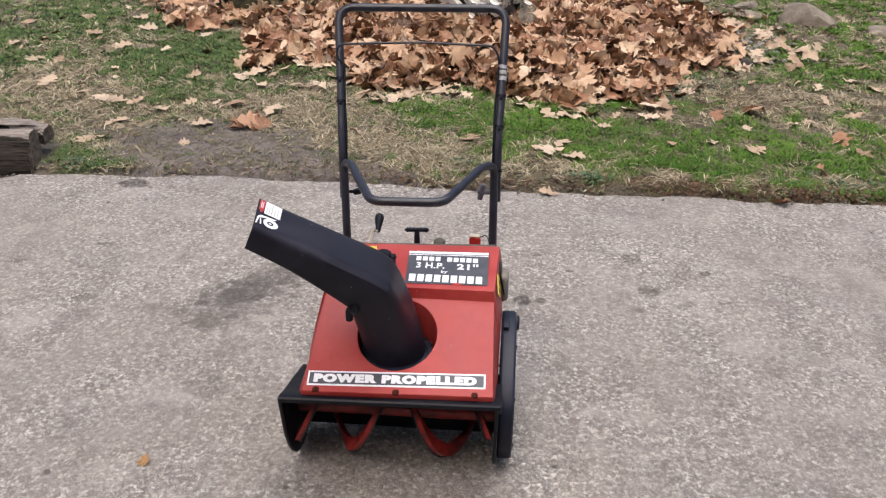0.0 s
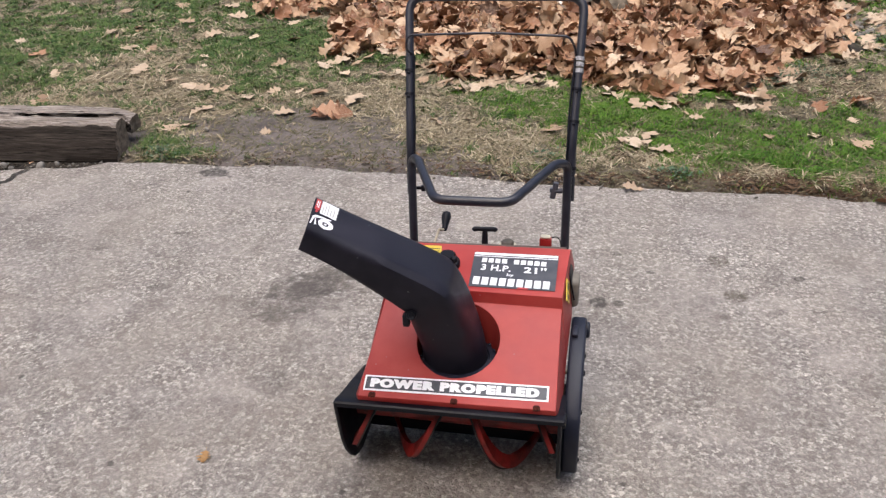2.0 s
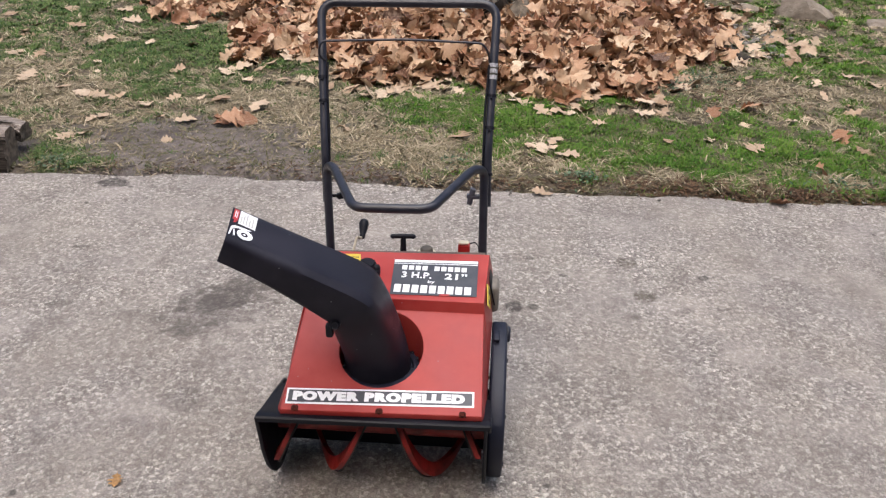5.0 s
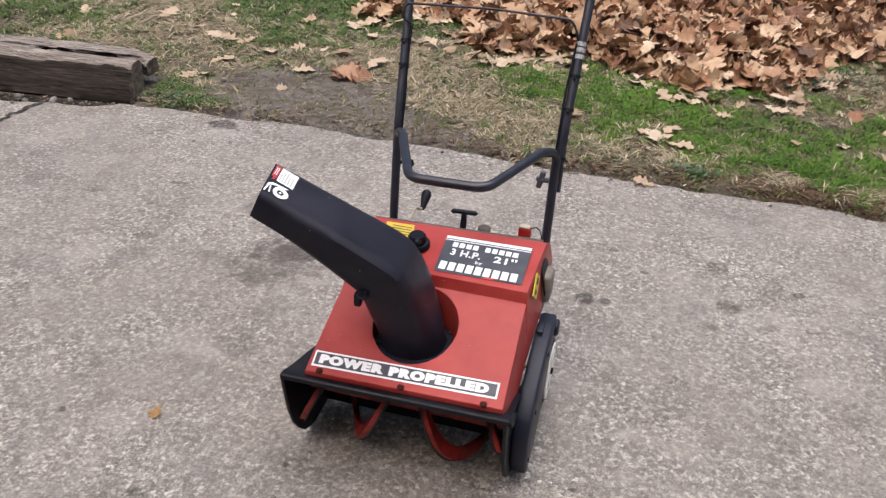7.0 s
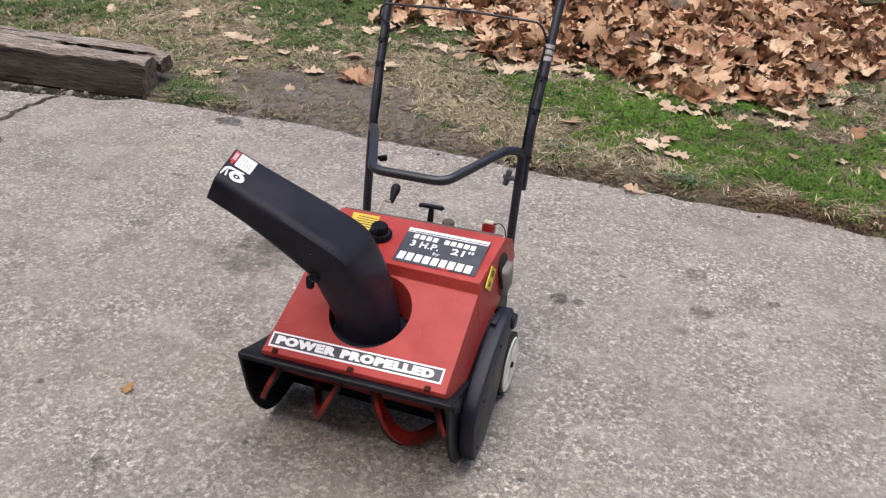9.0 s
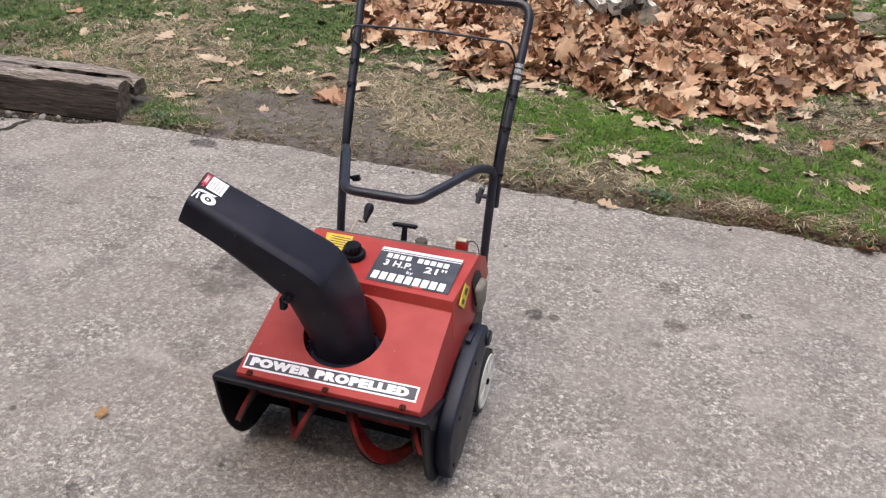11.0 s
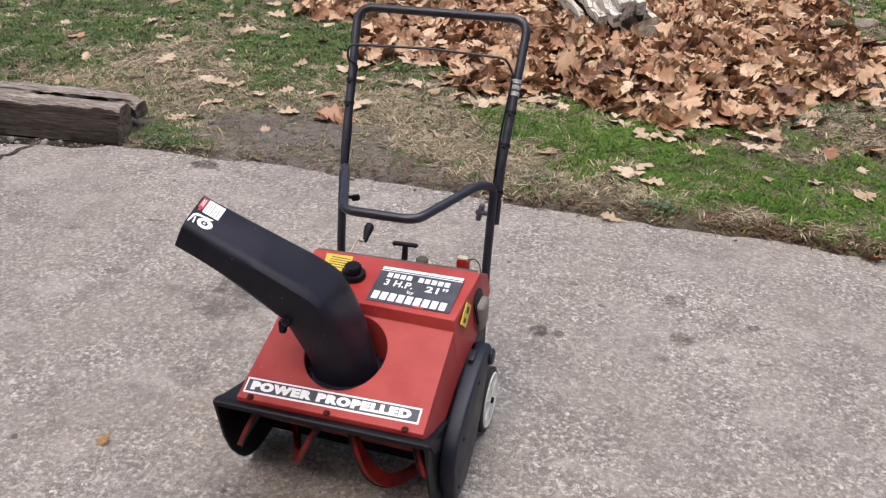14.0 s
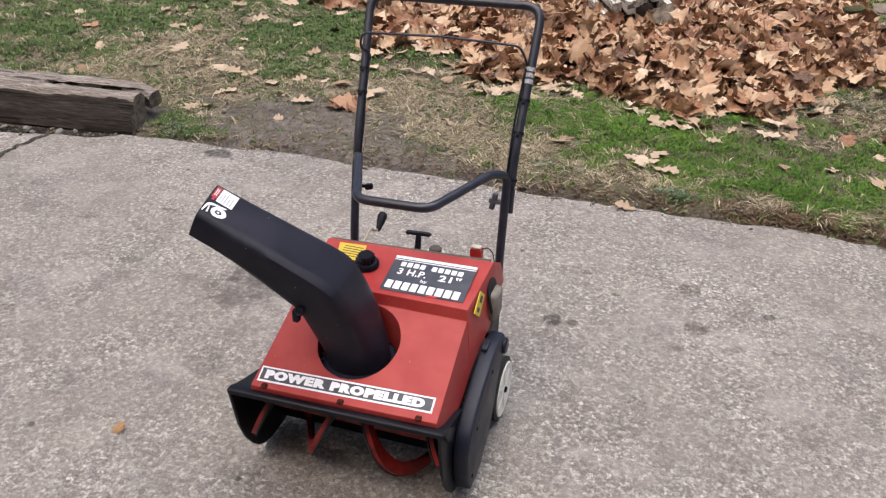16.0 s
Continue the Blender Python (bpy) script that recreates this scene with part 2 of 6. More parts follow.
def blade_material(name, *stops, rough=0.6):
    n = Nodes(name, rough, spec=0.15)
    r = leaf_random(n)
    c = n.ramp(r, *stops)
    patch = n.noise(1.3, 3)
    c = n.mix(n.ramp(patch, (0.35, 0.0), (0.7, 0.35)), c, stops[0][1])
    small = n.noise(6.5, 4)
    c = n.mix(n.ramp(small, (0.42, 0.0), (0.72, 0.38)), c, stops[-1][1])
    n.put(n.bsdf.inputs["Subsurface Weight"], 0.0)
    return n.color(c)


def dead_leaf_material(name, *stops):
    n = Nodes(name, 0.62, spec=0.35)
    c = n.ramp(leaf_random(n), *stops)
    blot = n.noise(45.0, 5)
    c = n.mix(n.ramp(blot, (0.5, 0.0), (0.72, 0.45)), c, (0.22, 0.12, 0.07))
    c = n.mix(n.ramp(n.noise(28.0, 4), (0.48, 0.0), (0.70, 0.40)), c, (0.56, 0.42, 0.30))
    n.bump(n.noise(160, 4), 0.4, 0.002)
    return n.color(c)


def wood_material(name, dark, mid, pale):
    n = Nodes(name, 0.85, spec=0.25)
    grain = n.noise(12.0, 8, n.scaled(0.6, 9, 9), 0.65)
    c = n.ramp(grain, (0.32, dark), (0.5, mid), (0.70, pale))
    stain = n.noise(5.5, 5)
    c = n.mix(n.ramp(stain, (0.45, 0.0), (0.7, 0.6)), c, tuple(0.8 * v for v in mid))
    # long drying cracks
    check = n.noise(3.2, 5, n.scaled(0.35, 11, 11), 0.7)
    c = n.mix(n.ramp(check, (0.40, 0.85), (0.445, 0.0)), c, tuple(0.35 * v for v in dark))
    n.bump(n.math("ADD", n.math("MULTIPLY", grain, 0.5), n.ramp(check, (0.38, 0.0), (0.47, 1.0))), 0.5, 0.008)
    return n.color(c)


def end_grain_material():
    n = Nodes("timber_end_grain", 0.9, spec=0.2)
    g = n.noise(40.0, 6)
    return n.color(n.ramp(g, (0.3, (0.06, 0.047, 0.037)), (0.7, (0.19, 0.15, 0.115))))


def split_wood_material():
    n = Nodes("split_log_wood", 0.8, spec=0.25)
    grain = n.noise(4.0, 6, n.scaled(0.8, 9, 9), 0.6)
    c = n.ramp(grain, (0.32, (0.10, 0.088, 0.076)), (0.39, (0.40, 0.37, 0.32)), (0.60, (0.64, 0.60, 0.54)))
    # cracked across into plates
    cr = n.tree.nodes.new("ShaderNodeTexVoronoi")
    cr.feature = "DISTANCE_TO_EDGE"
    cr.inputs["Scale"].default_value = 7.0
    n.put(cr.inputs["Vector"], n.scaled(0.8, 3.0, 3.0))
    broken = n.math("MULTIPLY", n.math("SUBTRACT", n.noise(11.0, 4), 0.5), 0.22)
    c = n.mix(n.ramp(n.math("ADD", cr.outputs["Distance"], broken), (0.010, 0.75), (0.045, 0.0)), c, (0.03, 0.025, 0.02))
    moss = n.noise(5.0, 4)
    c = n.mix(n.ramp(moss, (0.58, 0.0), (0.70, 0.5)), c, (0.17, 0.14, 0.06))
    n.bump(grain, 0.6, 0.012)
    return n.color(c)


def bark_material(name, dark, light, scale=9.0):
    n = Nodes(name, 0.95, spec=0.2)
    a = n.noise(scale, 8)
    c = n.ramp(a, (0.3, dark), (0.55, tuple(0.5 * (p + q) for p, q in zip(dark, light))), (0.75, light))
    moss = n.noise(3.0, 6)
    c = n.mix(n.ramp(moss, (0.52, 0.0), (0.7, 0.6)), c, (0.10, 0.105, 0.04))
    n.bump(a, 1.0, 0.03)
    return n.color(c)


def stone_material(name, a, b):
    n = Nodes(name, 0.85, spec=0.3)
    g = n.noise(14.0, 8)
    c = n.mix(n.ramp(g, (0.3, 0.0), (0.75, 1.0)), a, b)
    n.bump(n.noise(40, 8), 0.7, 0.015)
    return n.color(c)


ASPHALT = asphalt_material()
SOIL = soil_material()
GRASS = blade_material("green_grass", (0.0, (0.024, 0.068, 0.006)), (0.45, (0.058, 0.140, 0.010)), (0.85, (0.094, 0.200, 0.017)),
                       (1.0, (0.16, 0.230, 0.038)))
STRAW = blade_material("dry_grass", (0.0, (0.115, 0.088, 0.050)), (0.4, (0.225, 0.180, 0.112)), (0.8, (0.375, 0.310, 0.208)),
                       (1.0, (0.56, 0.48, 0.34)), rough=0.7)
WEED = blade_material("weed_leaf", (0.0, (0.05, 0.09, 0.05)), (0.5, (0.09, 0.14, 0.085)), (1.0, (0.16, 0.22, 0.14)))
GRASS_COOL = blade_material("cool_green_grass", (0.0, (0.024, 0.058, 0.014)), (0.45, (0.054, 0.110, 0.026)), (0.85, (0.108, 0.164, 0.042)),
                            (1.0, (0.19, 0.225, 0.080)))
THATCH = blade_material("lawn_thatch", (0.0, (0.06, 0.055, 0.025)), (0.5, (0.125, 0.115, 0.058)), (1.0, (0.22, 0.19, 0.11)), rough=0.75)
RUSTY = blade_material("rusty_litter", (0.0, (0.028, 0.017, 0.011)), (0.5, (0.085, 0.048, 0.028)), (1.0, (0.19, 0.115, 0.066)), rough=0.75)
THATCH_PALE = blade_material("dry_moss", (0.0, (0.045, 0.036, 0.020)), (0.35, (0.125, 0.105, 0.055)), (0.7, (0.24, 0.195, 0.12)), (1.0, (0.38, 0.31, 0.205)), rough=0.8)
CLOVER = blade_material("clover_leaf", (0.0, (0.035, 0.070, 0.014)), (0.5, (0.075, 0.130, 0.028)), (1.0, (0.14, 0.19, 0.055)))
LEAF = dead_leaf_material("dead_oak_leaf", (0.0, (0.055, 0.024, 0.013)), (0.15, (0.185, 0.074, 0.033)), (0.32, (0.300, 0.148, 0.074)), (0.50, (0.402, 0.240, 0.136)),
                          (0.76, (0.480, 0.322, 0.198)), (0.94, (0.56, 0.406, 0.267)), (1.0, (0.63, 0.49, 0.345)))
LEAF_TAN = dead_leaf_material("tan_oak_leaf", (0.0, (0.24, 0.155, 0.092)), (0.25, (0.345, 0.243, 0.156)), (0.65, (0.43, 0.322, 0.218)), (1.0, (0.535, 0.425, 0.308)))
LEAF_RUST = dead_leaf_material("rust_oak_leaf", (0.0, (0.16, 0.062, 0.028)), (0.5, (0.28, 0.130, 0.064)), (1.0, (0.40, 0.225, 0.130)))
# side colour carries the shade of the upright faces; top is bleached and lit
TIMBER_SHADE = wood_material("timber_side_shade", (0.012, 0.0098, 0.008), (0.040, 0.032, 0.026), (0.090, 0.073, 0.060))
TIMBER_TOP = wood_material("bleached_lit_timber_top", (0.05, 0.04, 0.033), (0.215, 0.182, 0.155), (0.42, 0.37, 0.325))
END_GRAIN = end_grain_material()
SPLIT = split_wood_material()
EARTH = bark_material("mossy_root_earth", (0.060, 0.046, 0.030), (0.30, 0.245, 0.155), 13.0)
LITTER = bark_material("leaf_litter", (0.05, 0.025, 0.014), (0.22, 0.11, 0.06), 22.0)
DARK_WOOD = bark_material("dark_bark", (0.02, 0.017, 0.014), (0.09, 0.075, 0.06), 20.0)
ROCK = stone_material("edging_stone", (0.13, 0.105, 0.08), (0.30, 0.255, 0.205))
DARK_ROCK = stone_material("dark_rock", (0.028, 0.022, 0.016), (0.27, 0.225, 0.17))
STICK = bark_material("dry_stick", (0.13, 0.10, 0.075), (0.36, 0.30, 0.235), 30.0)
PEBBLE = stone_material("pale_pebble", (0.10, 0.09, 0.078), (0.31, 0.285, 0.25))
LEAF_YELLOW = stone_material("yellow_leaf", (0.42, 0.22, 0.085), (0.54, 0.33, 0.15))
BLOCKER_DARK = stone_material("light_blocker_dark", (0.045, 0.042, 0.040), (0.065, 0.062, 0.058))
CRACK = stone_material("crack_dirt", (0.03, 0.026, 0.022), (0.07, 0.06, 0.05))


# ---------------------------------------------------------------- builders
def smooth(me, angle=40):
    me.shade_smooth()
    me.set_sharp_from_angle(angle=radians(angle))


def to_mesh(name, bm, material, angle=40):
    me = bpy.data.meshes.new(name)
    bmesh.ops.recalc_face_normals(bm, faces=bm.faces)
    bm.to_mesh(me)
    bm.free()
    me.materials.append(material)
    smooth(me, angle)
    return me


def part(name, bm, material, parent, label="", angle=40):
    """One mesh object under a thing or a part."""
    ob = new(name, to_mesh(name, bm, material, angle) if isinstance(bm, bmesh.types.BMesh) else bm)
    ob.parent = parent
    return tagged(ob, label)


def single(name, bm, material, label, category, kind="", group="", angle=40, m=None):
    ob = tagged(new(name, to_mesh(name, bm, material, angle)), label, category, group, kind)
    if m is not None:
        ob.matrix_world = m
    return ob


def box(lo, hi, bevel=0.004, segments=2, m=None, into=None):
    bm = into or bmesh.new()
    lo, hi = Vector(lo), Vector(hi)
    made = bmesh.ops.create_cube(bm, size=1.0)["verts"]
    bmesh.ops.transform(bm, matrix=Matrix.Translation((lo + hi) / 2) @ Matrix.Diagonal((*(hi - lo), 1)), verts=made)
    if bevel:
        edges = {e for v in made for e in v.link_edges}
        out = bmesh.ops.bevel(bm, geom=list(edges), offset=bevel, segments=segments, affect="EDGES", profile=0.5)
        made = list({v for f in out["faces"] for v in f.verts} | {v for v in made if v.is_valid})
    if m is not None:
        bmesh.ops.transform(bm, matrix=m, verts=[v for v in made if v.is_valid])
    return bm


def prism(profile, x0, x1, bevel=0.004, segments=2):
    """A profile of (y, z) drawn out along x, with rounded edges."""
    bm = bmesh.new()
    a = [bm.verts.new((x0, y, z)) for y, z in profile]
    b = [bm.verts.new((x1, y, z)) for y, z in profile]
    bm.faces.new(a)
    bm.faces.new(b[::-1])
    for i in range(len(a)):
        j = (i + 1) % len(a)
        bm.faces.new((a[i], b[i], b[j], a[j]))
    bmesh.ops.recalc_face_normals(bm, faces=bm.faces)
    if bevel:
        edges = [e for e in bm.edges if (e.verts[0].co.x == e.verts[1].co.x)]
        bmesh.ops.bevel(bm, geom=edges, offset=bevel, segments=segments, affect="EDGES", profile=0.5)
    return bm


def rounded(points, radius, steps=6, closed=False):
    """The polyline with its corners turned into arcs."""
    pts = [Vector(p) for p in points]
    out = [pts[0]]
    for a, b, c in zip(pts, pts[1:], pts[2:]):
        u, v = (a - b), (c - b)
        r = min(radius, 0.45 * u.length, 0.45 * v.length)
        p, q = b + u.normalized() * r, b + v.normalized() * r
        for k in range(steps + 1):
            t = k / steps
            out.append(p * (1 - t) ** 2 + b * 2 * t * (1 - t) + q * t * t)
    out.append(pts[-1])
    return out


def sweep(points, radius, sides=14, flat=1.0, caps=True, into=None):
    """A tube along the points; radius a number or one for each point."""
    bm = into or bmesh.new()
    pts = [Vector(p) for p in points]
    rad = radius if isinstance(radius, (list, tuple)) else [radius] * len(pts)
    rings, up = [], None
    for i, p in enumerate(pts):
        d = (pts[min(i + 1, len(pts) - 1)] - pts[max(i - 1, 0)]).normalized()
        if up is None:
            up = d.orthogonal().normalized()
        up = (up - d * up.dot(d)).normalized()
        side = d.cross(up)
        rings.append([bm.verts.new(p + rad[i] * (math.cos(a) * up + flat * math.sin(a) * side))
                      for a in (2 * math.pi * k / sides for k in range(sides))])
    for r, s in zip(rings, rings[1:]):
        for k in range(sides):
            bm.faces.new((r[k], r[(k + 1) % sides], s[(k + 1) % sides], s[k]))
    if caps:
        bm.faces.new(rings[0][::-1])
        bm.faces.new(rings[-1])
    return bm


def lathe(profile, m, sides=32, into=None):
    """A profile of (radius, height) turned round the z axis of m."""
    bm = into or bmesh.new()
    rings = []
    for r, h in profile:
        if r < 1e-6:
            rings.append([bm.verts.new(m @ Vector((0, 0, h)))])
        else:
            rings.append([bm.verts.new(m @ Vector((r * math.cos(a), r * math.sin(a), h)))
                          for a in (2 * math.pi * k / sides for k in range(sides))])
    for a, b in zip(rings, rings[1:]):
        for k in range(sides):
            j = (k + 1) % sides
            if len(a) == 1 and len(b) == 1:
                continue
            if len(a) == 1:
                bm.faces.new((a[0], b[k], b[j]))
            elif len(b) == 1:
                bm.faces.new((a[k], a[j], b[0]))
            else:
                bm.faces.new((a[k], a[j], b[j], b[k]))
    return bm


def thing(name, label, category, m=None, group=""):
    ob = new(name)
    ob.empty_display_size = 0.05
    if m is not None:
        ob.matrix_world = m
    return tagged(ob, label, category, group)


def fbm(x, y, z=0.0, octaves=4):
    return noise.fractal(Vector((x, y, z)), 0.6, 2.0, octaves)


# ---------------------------------------------------------------- ground, driveway
def edge_y(x):
    """The ragged far edge of the driveway."""
    return (1.985 - 0.055 / (1 + math.exp(-(x - 0.1) * 7)) + 0.028 * fbm(x * 1.7, 3.1) + 0.016 * fbm(x * 7.0, 8.2)
            + 0.05 * math.exp(-((x + 1.35) / 0.5) ** 2) - 0.045 * max(0.0, min(1.0, (x - 1.3) / 0.2)) - 0.12 * max(0.0, min(1.2, x - 1.95)) - (min(0.075, 0.01 + 0.5 * (-1.95 - x)) + 0.07 * (-1.95 - x) if x < -1.95 else 0.0))


HEAP_FRONT = ((-3.4, 6.6), (-2.9, 6.1), (-2.35, 5.15), (-2.0, 4.56), (-1.75, 4.74), (-1.48, 4.66), (-1.40, 4.15), (-1.32, 3.70), (-1.2, 3.54), (-1.10, 3.80), (-0.90, 3.85), (-0.72, 3.74),
              (-0.52, 3.46), (-0.36, 3.32), (-0.08, 3.36), (0.06, 3.54), (0.18, 3.52), (0.30, 3.36), (0.53, 3.17), (0.78, 3.12), (0.92, 3.24), (1.04, 3.24), (1.14, 3.14), (1.32, 3.28), (1.48, 3.70),
              (1.68, 3.88), (1.94, 3.98), (2.10, 4.30), (2.3, 4.9), (2.6, 5.6))


def pile_height(x, y):
    """The heap of leaves over the lawn."""
    front = 99.0
    for (xa, ya), (xb, yb) in zip(HEAP_FRONT, HEAP_FRONT[1:]):
        if xa <= x < xb:
            front = ya + (yb - ya) * (x - xa) / (xb - xa)
    d = y - front + 0.05 * fbm(x * 3.3, 5.5)
    d = min(d, (2.12 + 0.12 * fbm(y * 2.0, 1.5) - x) * 0.8)
    if d <= 0:
        return 0.0
    low = 0.45 + 0.55 / (1 + math.exp(-(x + 0.9) * 4))
    return (0.22 * (1 - math.exp(-d * 0.8)) + 0.03 * min(1.0, d * 4) * (1 + fbm(x * 3, y * 3))) * low


def ground_height(x, y):
    lift = min(1.0, max(0.0, (y - edge_y(max(-6, min(6, x))) - 0.01) / 0.09)) if abs(x) < 40 else 1.0
    if -6 < x < -1.93 and y < 2.10:
        lift *= 0.12
    h = -0.035 + lift * (0.043 + 0.012 * fbm(x * 1.3, y * 1.3) + 0.006 * fbm(x * 9, y * 9) + 0.005 * fbm(x * 24, y * 24))
    return h


def axis(stops):
    vals = []
    for a, b, n in stops:
        vals += [a + (b - a) * i / n for i in range(n)]
    return vals + [stops[-1][1]]


def build_ground():
    xs = axis([(-900, -30, 8), (-30, -6, 12), (-6, 6, 200), (6, 30, 12), (30, 900, 8)])
    ys = axis([(-900, -12, 8), (-12, 1.7, 12), (1.7, 3.2, 70), (3.2, 8.5, 90), (8.5, 40, 16), (40, 900, 8)])
    verts = [(x, y, ground_height(x, y)) for y in ys for x in xs]
    w = len(xs)
    faces = [(j * w + i, j * w + i + 1, (j + 1) * w + i + 1, (j + 1) * w + i) for j in range(len(ys) - 1) for i in range(w - 1)]
    me = bpy.data.meshes.new("ground")
    me.from_pydata(verts, [], faces)
    me.materials.append(SOIL)
    me.shade_smooth()
    return tagged(new("ground", me), "bare brown lawn soil with grit", "ground", kind="structure")


build_ground()


def build_driveway():
    bm = bmesh.new()
    xs = axis([(-14, -5, 10), (-5, 5, 260), (5, 14, 10)])
    rows = []
    far = [edge_y(max(-6, min(6, x))) + (0.008 * fbm(x * 25, 2.2) if abs(x) < 5 else 0) for x in xs]
    for f in (None, 0.0, 0.6, 0.9, 1.0):
        rows.append([bm.verts.new((x, -11 if f is None else -3 + (fy + 3) * f, 0 if f != 1.0 else -0.004)) for x, fy in zip(xs, far)])
    rows.append([bm.verts.new((x, fy + 0.008, -0.03)) for x, fy in zip(xs, far)])
    for a, b in zip(rows, rows[1:]):
        for i in range(len(xs) - 1):
            bm.faces.new((a[i], a[i + 1], b[i + 1], b[i]))
    return single("driveway", bm, ASPHALT, "worn grey-brown asphalt driveway with dark oil spots", "driveway", "structure")


build_driveway()


def build_cracks():
    """Dirt-filled cracks by the end of the timbers."""
    rng = random.Random(5)
    bm = bmesh.new()
    lines = [((-2.31, 1.93), (-2.32, 1.86), (-2.34, 1.74), (-2.35, 1.61), (-2.33, 1.47), (-2.30, 1.40), (-2.25, 1.37), (-2.18, 1.34), (-2.155, 1.27), (-2.145, 1.19), (-2.09, 1.11), (-2.05, 1.03),
              (-2.02, .92), (-1.99, .80)),
             ((-2.33, 1.47), (-2.40, 1.44), (-2.46, 1.38), (-2.6, 1.36)), ((-2.29, 1.38), (-2.35, 1.30), (-2.40, 1.22), (-2.55, 1.18)), ((-2.145, 1.19), (-2.23, 1.19), (-2.29, 1.16), (-2.36, 1.22)),
             ((-2.23, 1.19), (-2.18, 1.10), (-2.17, 1.03)), ((-2.05, 1.03), (-2.10, .99), (-2.2, .93), (-2.4, .95)), ((-2.34, 1.62), (-2.45, 1.60), (-2.6, 1.66)),
             ((1.98, 1.85), (2.04, 1.81), (2.14, 1.78), (2.30, 1.75))]
    for k, line in enumerate(lines):
        pts = []
        for (ax, ay), (bx, by) in zip(line, line[1:]):
            for i in range(6):
                t = i / 6
                pts.append(Vector((ax + (bx - ax) * t + rng.uniform(-.012, .012), ay + (by - ay) * t + rng.uniform(-.008, .008), 0.003)))
        prev = None
        for i, p in enumerate(pts[:-1]):
            d = (pts[i + 1] - p).normalized()
            s = Vector((-d.y, d.x, 0)) * rng.uniform(.003, .008) * (1.0 + 0.8 * (p.y > 1.4) if k == 0 else .5)
            cur = (bm.verts.new(p - s), bm.verts.new(p + s))
            if prev:
                bm.faces.new((prev[0], cur[0], cur[1], prev[1]))
            prev = cur
    return single("driveway_crack", bm, CRACK, "dark dirt-filled cracks in the asphalt", "crack", "structure")


build_cracks()

# added unseen wall behind the camera, dark so front faces get less light
single("wall_house", box((-9, -5.2, 0), (9, -5.0, 6.0), 0.01, 1), BLOCKER_DARK, "plain dark unseen wall added to dim light from behind the camera", "wall", "structure")


# ---------------------------------------------------------------- snow thrower
machine = thing("snow_thrower", "red and black snow thrower with tall handle on the driveway", "snow thrower",
                pose(0, 0, 0, 0, 0, -2.4))

DECK_Y0, DECK_Z0, DECK_Y1, DECK_Z1 = 0.004, 0.315, 0.260, 0.4415
SLOPE = (DECK_Z1 - DECK_Z0) / (DECK_Y1 - DECK_Y0)
HOLE_X, HOLE_Y, HOLE_R, HOLE_RX = 0.002, 0.160, 0.0975, 0.103
TOP_Y0, TOP_Z0, TOP_Y1, TOP_Z1 = 0.266, 0.4715, 0.452, 0.4995


FRONT_LIFT = 0.012


def deck_z(y, x=-0.219):
    """Height of the deck; its front edge rises a little from one end to the other."""
    lift = FRONT_LIFT * (x + 0.219) / 0.475 * max(0.0, 1 - (y - DECK_Y0) / (DECK_Y1 - DECK_Y0))
    return DECK_Z0 + SLOPE * (y - DECK_Y0) + lift


def deck_left(y):
    return -0.219 + (y - DECK_Y0) * 0.060


def deck_right(y):
    return 0.256 - (y - DECK_Y0) * 0.030


